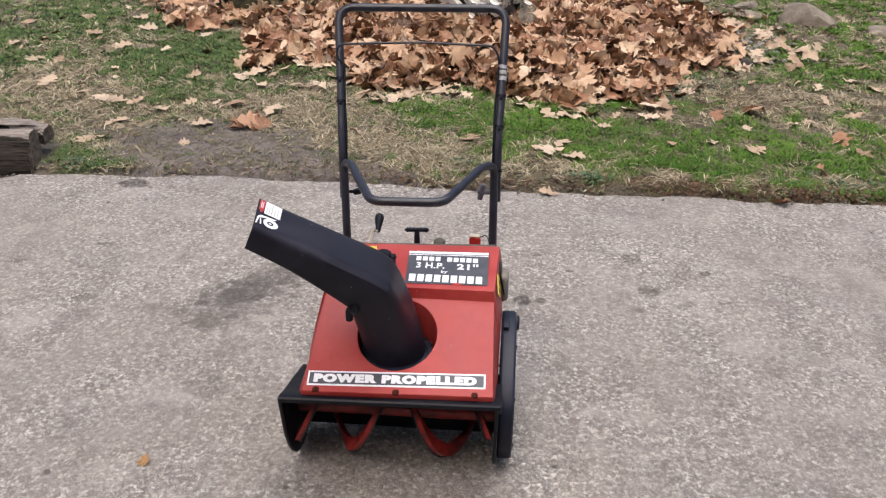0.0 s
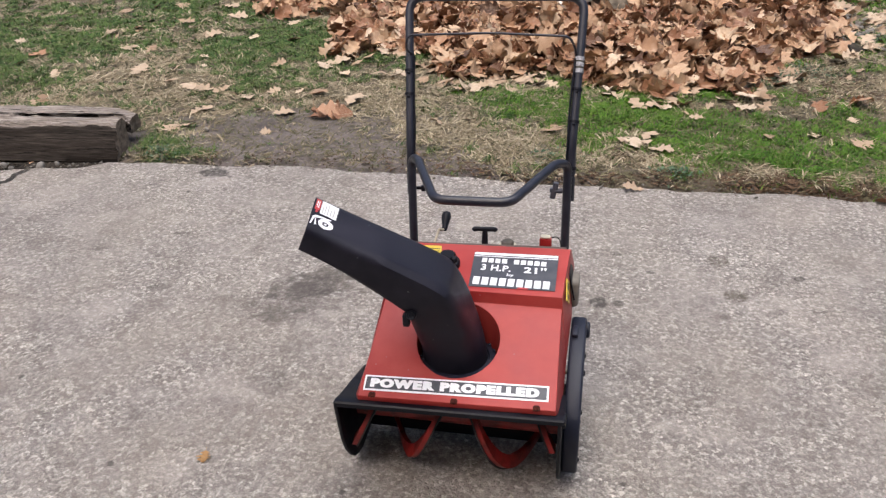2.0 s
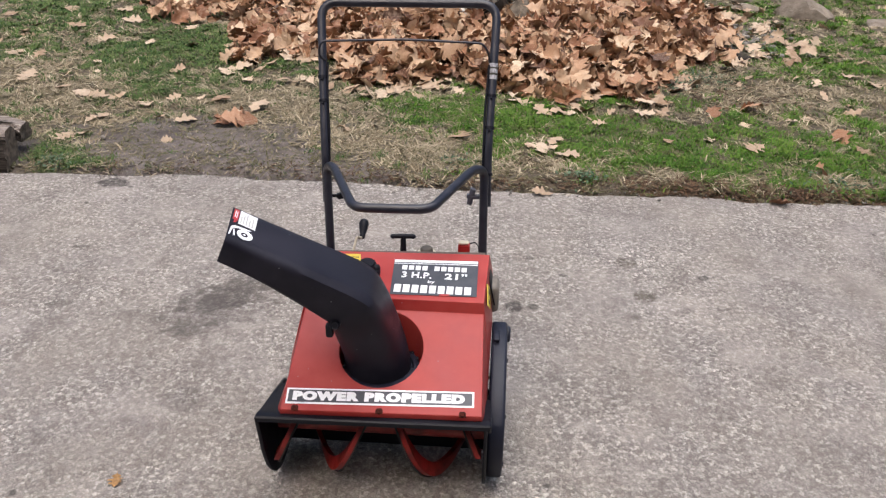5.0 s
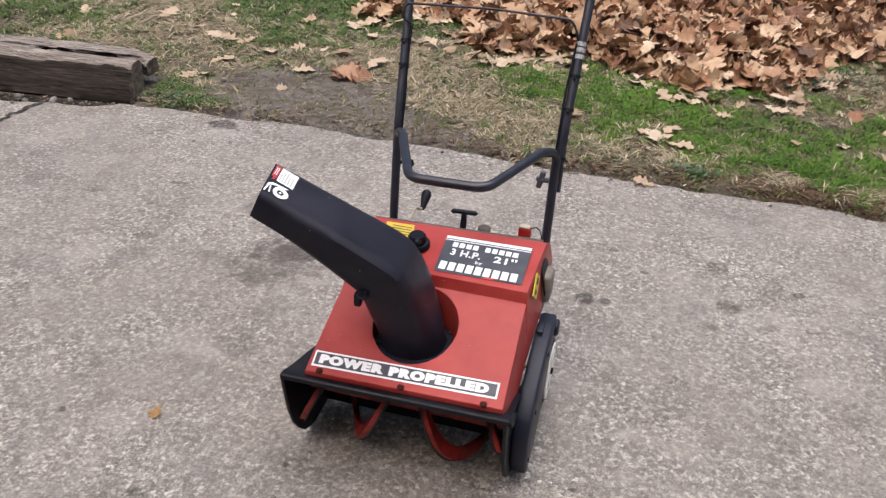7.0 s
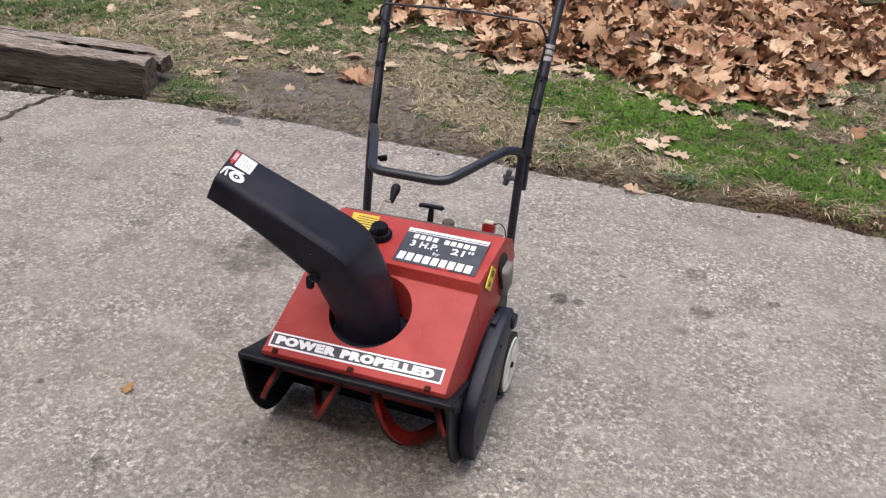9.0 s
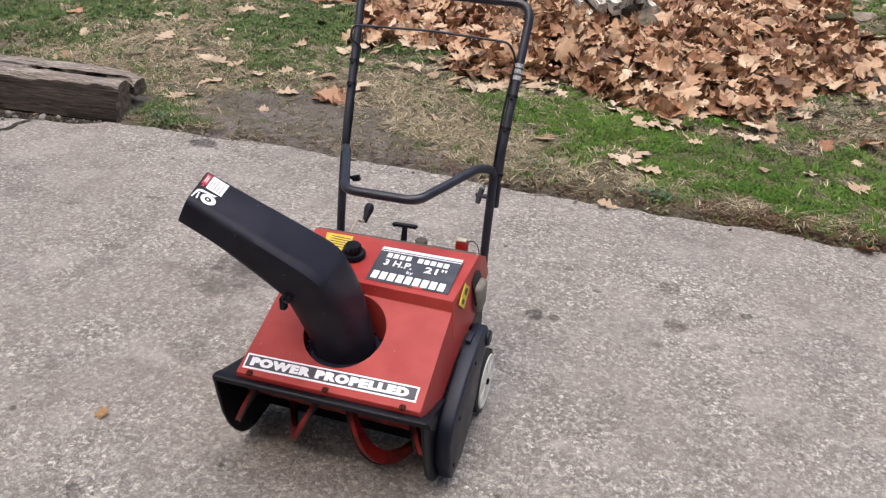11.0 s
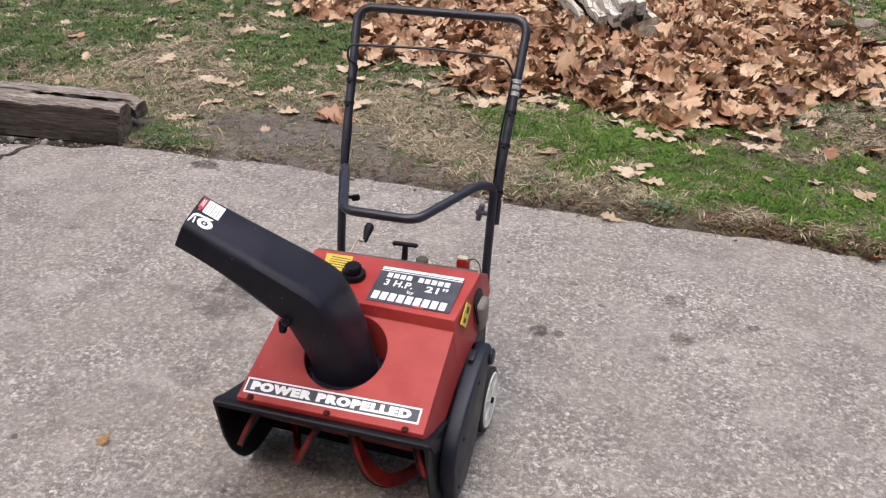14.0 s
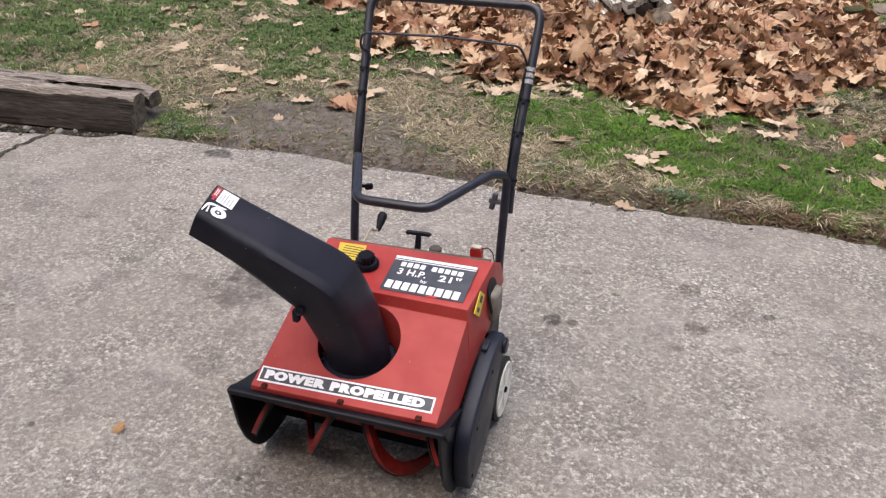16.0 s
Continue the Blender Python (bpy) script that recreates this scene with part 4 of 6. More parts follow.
part("key_wire", sweep(rounded([(0.197, 0.575, 0.47), (0.212, 0.58, 0.474), (0.222, 0.60, 0.45), (0.226, 0.61, 0.41)], 0.02), 0.0015, 6), BLACK, machine)
part("crank_rod", sweep(rounded([(-0.124, 0.440, 0.430), (-0.121, 0.470, 0.470), (-0.115, 0.530, 0.502), (-0.110, 0.546, 0.486), (-0.105, 0.562, 0.486)], 0.010), 0.0036, 10), STEEL, machine, "plated steel crank rod")
part("crank_knob", sweep([(-0.1052, 0.556, 0.482), (-0.105, 0.561, 0.486), (-0.105, 0.567, 0.4905), (-0.105, 0.580, 0.501), (-0.105, 0.591, 0.5095), (-0.105, 0.599, 0.516), (-0.105, 0.603, 0.519)],
     [0.0060, 0.0080, 0.0082, 0.0122, 0.0142, 0.0115, 0.0045], 16), BLACK, machine, "black teardrop crank knob")

# ---- chute
def loft(sections, rounding, sides=40, caps=(False, False), into=None, inset=0.0):
    """A skin over four-cornered sections (inner front, outer front, outer back, inner back), each with its own rounding 0 to 1."""
    bm = into or bmesh.new()
    rings = []
    for (a, b, c, d), q in zip(sections, rounding):
        a, b, c, d = map(Vector, (a, b, c, d))
        e = 2 + (1 - q) * 9
        ring = []
        for k in range(sides):
            t = 2 * math.pi * (k + 0.5) / sides
            u, v = math.cos(t), math.sin(t)
            r = (abs(u) ** e + abs(v) ** e) ** (-1 / e) * (1 - inset)
            u, v = 0.5 + 0.5 * u * r, 0.5 + 0.5 * v * r
            ring.append(bm.verts.new((a * (1 - u) + b * u) * (1 - v) + (d * (1 - u) + c * u) * v))
        rings.append(ring)
    for r, s in zip(rings, rings[1:]):
        for k in range(sides):
            bm.faces.new((r[k], r[(k + 1) % sides], s[(k + 1) % sides], s[k]))
    return bm, rings


def spline(sections, steps):
    """Catmull-Rom between sections of four corners and a rounding."""
    out, q = [], []
    n = len(sections)
    for i in range(n - 1):
        p = [sections[max(0, i - 1)], sections[i], sections[i + 1], sections[min(n - 1, i + 2)]]
        for k in range(steps + (i == n - 2)):
            t = k / steps
            w = (-.5 * t ** 3 + t * t - .5 * t, 1.5 * t ** 3 - 2.5 * t * t + 1, -1.5 * t ** 3 + 2 * t * t + .5 * t, .5 * t ** 3 - .5 * t * t)
            out.append([sum((Vector(s[0][c]) * f for s, f in zip(p, w)), Vector()) for c in range(4)])
            q.append(min(1.0, max(0.0, sum(s[1] * f for s, f in zip(p, w)))))
    return out, q


CHUTE_SECTIONS = [
    (((-0.090, 0.100, 0.322), (0.074, 0.100, 0.322), (0.074, 0.256, 0.322), (-0.090, 0.256, 0.322)), 1.0),
    (((-0.091, 0.090, 0.385), (0.066, 0.090, 0.395), (0.062, 0.244, 0.395), (-0.091, 0.244, 0.385)), 0.95),
    (((-0.093, 0.062, 0.462), (0.042, 0.062, 0.492), (0.034, 0.224, 0.494), (-0.093, 0.218, 0.465)), 0.75),
    (((-0.097, 0.034, 0.530), (0.016, 0.028, 0.582), (-0.002, 0.200, 0.587), (-0.103, 0.186, 0.536)), 0.40),
    (((-0.118, 0.024, 0.558), (-0.010, 0.020, 0.619), (-0.040, 0.196, 0.623), (-0.122, 0.178, 0.563)), 0.28),
    (((-0.179, 0.010, 0.613), (-0.108, 0.006, 0.677), (-0.130, 0.162, 0.685), (-0.182, 0.155, 0.622)), 0.34),
    (((-0.247, -0.008, 0.672), (-0.205, -0.006, 0.729), (-0.220, 0.130, 0.743), (-0.250, 0.125, 0.685)), 0.34),
    (((-0.315, -0.027, 0.721), (-0.291, -0.018, 0.779), (-0.306, 0.104, 0.797), (-0.318, 0.099, 0.741)), 0.34),
]
secs, quart = spline(CHUTE_SECTIONS, 5)
bm, outer_rings = loft(secs, quart)
_, inner_rings = loft(secs, quart, into=bm, inset=0.055)
for e in (0, -1):
    for k in range(40):
        bm.faces.new((outer_rings[e][k], outer_rings[e][(k + 1) % 40], inner_rings[e][(k + 1) % 40], inner_rings[e][k]))
chute = part("discharge_chute", bm, CHUTE, machine, "black plastic discharge chute turned to the side", 50)
RING = Matrix.Translation((0.001, 0.162, 0.318))
collar = part("chute_collar", lathe(((0.0, -0.012), (0.090, -0.012), (0.090, 0.010), (0.0945, 0.012), (0.0945, 0.019), (0.090, 0.021), (0.080, 0.021), (0.078, 0.012), (0.0, 0.012)), RING, 60), GUARD, machine,
              "black toothed chute ring in the opening")
tooth = box((-0.0042, 0.089, 0.011), (0.0042, 0.0968, 0.0245), 0.0015, 1, RING)
for k in range(22):
    part("ring_tooth", tooth.copy(), GUARD, collar).matrix_local = RING @ Matrix.Rotation(2 * math.pi * k / 22, 4, "Z") @ RING.inverted()
# wing bolt under the bend and hinge bolts
part("wing_bolt", lathe(((0.0, 0.010), (0.006, 0.010), (0.009, 0.013), (0.0115, 0.010), (0.0115, 0.0)), Matrix.Translation((-0.080, 0.029, 0.546)) @ Matrix.Rotation(radians(70), 4, "X"), 18), BLACK, chute)
part("hinge_bracket", box((-0.103, 0.022, 0.512), (-0.086, 0.040, 0.546), 0.005), BLACK, chute)
part("hinge_bolt", lathe(((0.0, 0.008), (0.006, 0.007), (0.009, 0.0)), Matrix.Translation((-0.010, 0.196, 0.600)) @ Matrix.Rotation(radians(60), 4, "Y"), 14), BLACK, chute)

# sticker and emblem near the mouth of the chute, laid on its upper face
def on_chute(x, y):
    """A place on the upper face: x back from the mouth, y across from its middle."""
    t = len(secs) - 1 - max(0.0, x) / 0.098 * 5
    i = min(len(secs) - 2, int(t))
    f = t - i
    b, c = (secs[i][k] * (1 - f) + secs[i + 1][k] * f for k in (1, 2))
    up = (secs[i][1] - secs[i][0]).normalized()
    return b.lerp(c, 0.5 + y / (c - b).length) + up * 0.0012


def patch(quad, into=None, n=4):
    """A thin film over four corners (x, y) of the upper face."""
    bm = into or bmesh.new()
    q = [Vector((*p, 0)) for p in quad]
    grid = [[bm.verts.new(on_chute(*(q[0].lerp(q[1], u / n)).lerp(q[3].lerp(q[2], u / n), v / n).xy)) for u in range(n + 1)] for v in range(n + 1)]
    for v in range(n):
        for u in range(n):
            bm.faces.new((grid[v][u], grid[v][u + 1], grid[v + 1][u + 1], grid[v + 1][u]))
    return bm


part("chute_sticker", patch(rect(0.024, 0.002, 0.060, 0.050)), DECAL_WHITE, chute, "white safety sticker")
part("sticker_red", patch(rect(0.006, 0.010, 0.0220, 0.049)), DECAL_RED, chute)
prints = bmesh.new()
for k in range(5):
    patch(rect(0.028 + 0.006 * k, 0.006, 0.0305 + 0.006 * k, 0.030 + 0.014 * ((k * 7) % 3) / 2), prints, 2)
print_ob = part("sticker_print", prints, FAINT, chute)
print_ob.location = (0.0003, -0.0004, 0.0006)
prints = bmesh.new()
for k in range(2):
    patch(rect(0.0108 + 0.0055 * k, 0.018, 0.0132 + 0.0055 * k, 0.042), prints, 2)
print_ob = part("sticker_print", prints, DECAL_WHITE, chute)
print_ob.location = (0.0003, -0.0004, 0.0006)
part("sticker_mark", patch(((0.011, 0.000), (0.021, 0.004), (0.016, 0.010), (0.012, 0.011)), n=2), DECAL_RED, chute)
emblem = bmesh.new()
for k in range(16):
    a0, a1 = 2 * math.pi * k / 16, 2 * math.pi * (k + 1) / 16
    patch([(0.043 + r * math.cos(a), -0.0275 + r * math.sin(a)) for r, a in ((0.0070, a0), (0.0165, a0), (0.0165, a1), (0.0070, a1))], emblem, 1)
    if k % 4 == 0:
        patch([(0.043, -0.0275)] + [(0.043 + 0.0028 * math.cos(a0 + d), -0.0275 + 0.0028 * math.sin(a0 + d)) for d in (0.0, 0.8, 1.6)], emblem, 1)
# the wing beside the ring
patch(((0.0044, -0.0448), (0.0073, -0.0161), (0.0147, -0.0199), (0.0085, -0.0440)), emblem, 2)
patch(((0.0073, -0.0161), (0.0189, -0.0081), (0.0275, -0.0139), (0.0147, -0.0199)), emblem, 2)
patch(((0.0189, -0.0081), (0.0543, -0.0042), (0.0502, -0.0100), (0.0275, -0.0139)), emblem, 2)
patch(((0.0165, -0.0215), (0.0200, -0.0200), (0.0235, -0.0410), (0.0196, -0.0425)), emblem, 2)
part("emblem", emblem, DECAL_WHITE, chute, "white emblem")

# ---- handle
UP = ((0.231, 0.640, 0.30), (0.232, 0.664, 0.43), (0.234, 0.700, 0.565), (0.236, 0.740, 0.690), (0.2565, 0.945, 1.050))


def at_height(z):
    for (x0, y0, z0), (x1, y1, z1) in zip(UP, UP[1:]):
        if z <= z1:
            t = (z - z0) / (z1 - z0)
            return Vector((x0 + (x1 - x0) * t, y0 + (y1 - y0) * t, z))
    return Vector(UP[-1])


L = lambda v: Vector((-v[0], v[1], v[2]))
a, b, c = at_height(0.53), at_height(0.69), Vector(UP[-1])
top_pts = rounded([L(a), L(b), L(c), c, b, a], 0.052, 8)
upper = part("upper_handle", sweep(top_pts, 0.0125, 16), TUBE, machine, "black painted steel upper handle")
low = [at_height(z) - Vector((0.008, 0.023, 0)) for z in (0.30, 0.43, 0.565, 0.640)]
u1, u2 = Vector((0.196, 0.645, 0.664)), Vector((0.099, 0.400, 0.657))
lower_pts = rounded([L(low[0]), L(low[1]), L(low[2]), L(low[3]) , L(u1), L(u2), u2, u1, low[3], low[2], low[1], low[0]], 0.034, 6)
part("lower_handle", sweep(lower_pts, 0.0125, 16), TUBE, machine, "black lower handle with a forward lifting loop")
for s in (-1, 1):
    p = at_height(0.56)
    p = Vector((s * (p.x - 0.045), p.y - 0.005, p.z - (0.002 if s > 0 else 0.011)))
    knob = sweep([p, p + Vector((s * 0.035, 0, 0))], 0.0075 if s > 0 else 0.005, 12)
    box((-0.008 if s > 0 else -0.016, -0.006, -0.026 if s > 0 else -0.008), (0.008, 0.010, 0.026 if s > 0 else 0.010), 0.004, 2, Matrix.Translation(p) @ Matrix.Rotation(radians(14 * s), 4, "Y"), knob)
    box((-0.013, -0.005, -0.006), (0.004, 0.008, 0.008), 0.003, 2, Matrix.Translation(p), knob)
    part("wing_nut", knob, NUT if s > 0 else BLACK, machine, "dark plastic wing nut")
    q = at_height(0.60)
    part("handle_bolt", sweep([Vector((s * (q.x + 0.016), q.y, q.z)), Vector((s * (q.x - 0.034), q.y, q.z))], 0.005, 10), STEEL, machine)
# control bail: a thin rod across the handle
e0 = at_height(0.905)
bail = rounded([Vector((-e0.x + 0.012, e0.y - 0.004, e0.z)), Vector((-e0.x - 0.002, e0.y - 0.040, e0.z + 0.020)), Vector((-e0.x + 0.004, e0.y - 0.030, e0.z + 0.062)),
                Vector((0.0, e0.y - 0.024, e0.z + 0.068)), Vector((e0.x - 0.030, e0.y - 0.030, e0.z + 0.062)), Vector((e0.x - 0.014, e0.y - 0.020, e0.z + 0.030)),
                Vector((e0.x - 0.012, e0.y - 0.004, e0.z))], 0.03, 6)
part("control_bail", sweep(bail, 0.0034, 10), TUBE, machine, "thin black control rod")
# control cables with ties
cable = [at_height(z) + Vector((-0.0145 + 0.002 * math.sin(z * 30), -0.010, 0)) for z in (0.40, 0.48, 0.56, 0.64, 0.72, 0.78, 0.84, 0.90)]
part("control_cable", sweep(rounded(cable, 0.03, 3), 0.0032, 8), BLACK, machine, "black control cable")
cable = [L(at_height(z)) + Vector((0.0145 + 0.002 * math.sin(z * 37), -0.006, 0)) for z in (0.60, 0.66, 0.72, 0.78, 0.84, 0.90)]
part("control_cable", sweep(rounded(cable, 0.03, 3), 0.0026, 8), BLACK, machine)
for s, z in ((1, 0.82), (1, 0.74), (1, 0.62), (-1, 0.80), (-1, 0.86)):
    p, d = at_height(z), (at_height(z + 0.02) - at_height(z)).normalized()
    p.x, d.x = s * p.x, s * d.x
    tie = sweep([p - d * 0.004, p + d * 0.004], 0.0150, 14)
    box((-0.004, -0.022, -0.003), (0.004, -0.012, 0.003), 0.001, 1, Matrix.Translation(p), tie)
    part("cable_tie", tie, BLACK, machine)
p, d = at_height(0.880), (at_height(0.95) - at_height(0.90)).normalized()
part("handle_sticker", sweep([p - d * 0.022, p + d * 0.024], 0.0131, 18), SCUFFED, upper, "small scuffed pale sticker")
marks = sweep([p - d * 0.010, p - d * 0.004], 0.0134, 18)
sweep([p + d * 0.008, p + d * 0.013], 0.0134, 18, into=marks)
part("sticker_print", marks, INK, upper)

# the handle leans a little to one side
LEAN = Matrix(((1, 0, -0.034, 0.0235), (0, 1, 0, 0), (0.018, 0, 1, 0), (0, 0, 0, 1)))
for ob in machine.children_recursive:
    if ob.name.split(".")[0] in ("upper_handle", "lower_handle", "wing_nut", "handle_bolt", "control_bail", "control_cable", "cable_tie") or ob.parent == upper:
        ob.data.transform(LEAN)

# ---------------------------------------------------------------- timbers, stones, log, fence
def timber(length, width, height, m, seed, label, rotten=False):
    """A weathered beam: a worn top coloured bleached and lit, checked sides coloured in shade, a square cut end."""
    bm = bmesh.new()
    nx, c = 120, 0.014
    # the section, from the lower front corner upwards and round
    w, h = 0.5 * width, height
    lean = 0.0 if rotten else 0.045
    line = [(-w - 0.008 + 0.012, 0.0), (-w - 0.008, 0.02)] + [(-w - 0.006 + lean * k / 8, 0.03 + (h - 0.03 - c) * k / 8) for k in range(1, 9)] + [(-w + lean + c * 0.3, h - c * 0.3)]
    line += [(-w + lean + c + (2 * w - lean - 2 * c) * k / 12, h) for k in range(13)] + [(w - c * 0.3, h - c * 0.3)] + [(w, h - c - (h - c) * k / 6) for k in range(7)]
    ns = len(line)
    rings = []
    for i in range(nx + 1):
        x = -length * (1 - i / nx)
        ring = []
        for k, (py, pz) in enumerate(line):
            top = pz > h - 0.02
            g = 0.005 * fbm(x * 1.1, k * 0.9 + seed * 7, seed) + 0.006 * fbm(x * 3.0, py * 30, pz * 30 + seed)
            wear = (0.016 * max(0.0, fbm(x * 4 + seed, py * 22, 1.0)) + 0.006 * abs(fbm(x * 2, py * 90, seed))) if top else 0.0
            if top and py < -w + lean + 0.03:
                wear += 0.012 * max(0.0, fbm(x * 7, seed, 3.0)) + 0.02 * max(0.0, 1 + x / 0.12) * max(0.0, fbm(x * 14, seed, 6.0) + 0.4)
            yy, zz = py + g, pz - wear + g * 0.6
            if rotten:
                open_up = max(0.0, min(1.0, (x + 0.68) / 0.10)) * (1 - 0.6 * max(0.0, 1 + x / 0.07))
                if py < -0.2 * w:
                    yy += 0.10 * open_up * (1 + 0.3 * fbm(x * 9, pz * 20, 2.0)) * (-py / w)
                if py > 0.3 * w:
                    yy -= 0.06 * max(0.0, 1 + x / 0.22)
                if x > -0.25 and pz < 0.4 * h:
                    zz += 0.06 * (1 + x / 0.25)
                zz -= 0.012 * max(0.0, 1 + x / 0.10) * (pz > 0.5 * h)
            end = (0.010 if not rotten else 0.012) * fbm(py * 22, pz * 22, seed + 4.0) if i == nx else 0.0
            ring.append(bm.verts.new(m @ Vector((x + end, yy, max(0.0, zz)))))
        rings.append(ring)
    for r, s in zip(rings, rings[1:]):
        for k in range(ns):
            f = bm.faces.new((r[k], r[(k + 1) % ns], s[(k + 1) % ns], s[k]))
            # upper faces get the pale lit tone, sides the painted shade
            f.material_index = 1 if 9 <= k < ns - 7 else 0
    bm.faces.new(rings[0][::-1])
    mid = bm.verts.new(m @ Vector((-0.004, 0, height * 0.5)))
    for k in range(ns):
        bm.faces.new((rings[-1][k], rings[-1][(k + 1) % ns], mid)).material_index = 2
    ob = single("landscape_timber", bm, TIMBER_SHADE, label, "timber", group="landscape timbers at the drive edge", angle=50)
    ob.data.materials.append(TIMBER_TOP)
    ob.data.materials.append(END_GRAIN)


timber(2.4, 0.15, 0.200, pose(-1.930, 2.118, -0.032, 0, 0, 3.0), 1, "square weathered timber, sides coloured in shade, top bleached and lit, along the driveway edge")
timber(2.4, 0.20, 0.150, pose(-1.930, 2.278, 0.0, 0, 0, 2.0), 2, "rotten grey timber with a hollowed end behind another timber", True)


def rough_stone(center, size, seed, turn=0.0, sharp=5.0, fine=3, chip=0.74):
    """A worn stone with flat sides."""
    bm = bmesh.new()
    bmesh.ops.create_icosphere(bm, subdivisions=fine, radius=1.0)
    m = pose(*center, 0, 0, turn)
    for v in bm.verts:
        p = v.co.normalized()
        r = (abs(p.x) ** sharp + abs(p.y) ** sharp + abs(p.z) ** sharp) ** (-1 / sharp)
        r *= 1 + 0.22 * fbm(p.x * 1.3 + seed, p.y * 1.3, p.z * 1.3) + 0.09 * fbm(p.x * 4 + seed, p.y * 4, p.z * 4)
        # broken facets
        for k in range(7):
            d = Vector((math.sin(seed + k * 2.4), math.cos(seed * 1.7 + k * 1.9), math.sin(seed * 0.6 + k * 1.3))).normalized()
            reach = d.dot(p) * r
            if reach > chip:
                r *= chip / reach
        q = p * r * 0.5
        v.co = m @ Vector((q.x * size[0], q.y * size[1], q.z * size[2]))
    return bm


STONES = (((2.86, 5.30, 0.04), (0.40, 0.27, 0.24), -14), ((2.45, 5.48, 0.02), (0.24, 0.14, 0.10), -8), ((3.55, 5.10, 0.00), (0.72, 0.24, 0.09), 4),
          ((3.50, 4.55, 0.02), (0.46, 0.32, 0.15), 20), ((2.50, 5.80, 0.02), (0.24, 0.16, 0.10), 12), ((2.22, 6.06, 0.02), (0.22, 0.15, 0.11), 30), ((4.3, 5.2, 0.02), (0.6, 0.3, 0.12), -12))
for i, (c, s, turn) in enumerate(STONES):
    single("edging_stone", rough_stone(c, s, i * 3.7, turn), ROCK, "angular weathered brown-grey stone half sunk in the lawn", "stone", group="stone edging", angle=22)

# split logs
def splintered_log(length, r, m, seed, label, hollow=False):
    """A bleached log split into upright plates with dark gaps between them, along x."""
    rng = random.Random(seed)
    log = thing("split_log", label, "log", m)
    # solid core, dark to paint the shade between plates and in the hollow end
    core = bmesh.new()
    bmesh.ops.create_icosphere(core, subdivisions=4, radius=1.0)
    for v in core.verts:
        p = v.co.normalized()
        k = 1 + 0.10 * fbm(p.x * 3 + seed, p.y * 3, p.z * 3) + 0.05 * fbm(p.x * 9, p.y * 9, p.z * 9)
        s = (abs(p.x) ** 4 + (p.y ** 2 + p.z ** 2) ** 2) ** -0.25
        v.co = Vector((p.x * s * 0.47 * length, p.y * s * r * (0.7 if hollow else 0.9) * k, p.z * s * r * (0.74 if hollow else 0.88) * k))
    part("bark", core, DARK_WOOD, log, "dark inner wood and bark, coloured as shade in gaps and hollow end", 60)
    yy = -r * 0.95
    while yy < r * 0.9:
        th = rng.uniform(0.022, 0.06) if hollow else rng.uniform(0.014, 0.030)
        half = math.sqrt(max(0.003, r * r - (yy + th / 2) ** 2)) * rng.uniform(0.98, 1.12)
        x0, x1 = -0.5 * length + (rng.uniform(-0.06, 0.10) if hollow else rng.uniform(-0.04, 0.06)), 0.5 * length + rng.uniform(-0.14, 0.06)
        bm = bmesh.new()
        nx = 18
        rings = []
        for i in range(nx + 1):
            t = i / nx
            x = x0 + (x1 - x0) * t
            bow = (0.008 if hollow else 0.035) * math.sin(3.0 * t + seed + yy * 9) + 0.012 * fbm(x * 6, yy * 20, seed)
            top = half * (1 + 0.12 * fbm(x * 7, yy * 30, seed + 2)) * (1 - (0.0 if hollow else 0.25) * (2 * t - 1) ** 6)
            if hollow:
                top *= 1 - 0.07 * (math.floor(x * 11 + yy * 83) % 3)
            low = half * 0.5 if hollow and abs(yy) < 0.75 * r else -half * 0.9
            mid = 0.5 * (low + top)
            e = th * (0.5 + 0.12 * fbm(x * 8, yy * 9, 4.0))
            cx = 0.02 * (i in (0, nx)) * fbm(yy * 50, i, seed)
            ring = [(-e, low), (-e * 1.1, mid), (-e * (1.0 if hollow else 0.9), (0.04 if hollow else 0.2) * mid + (0.96 if hollow else 0.8) * top), (-e * 0.2, top), (e * 0.5, top * 0.97), (e, (0.08 if hollow else 0.3) * mid + (0.92 if hollow else 0.7) * top), (e * 1.1, mid), (e, low)]
            rings.append([bm.verts.new((x + cx, yy + th / 2 + bow + a, z)) for a, z in ring])
        for p, q in zip(rings, rings[1:]):
            for k in range(8):
                bm.faces.new((p[k], p[(k + 1) % 8], q[(k + 1) % 8], q[k]))
        bm.faces.new(rings[0][::-1])
        bm.faces.new(rings[-1])
        part("splinter", bm, SPLIT, log, "", 18)
        yy += th + (rng.uniform(0.001, 0.007) if hollow else rng.uniform(0.010, 0.026))
    return log


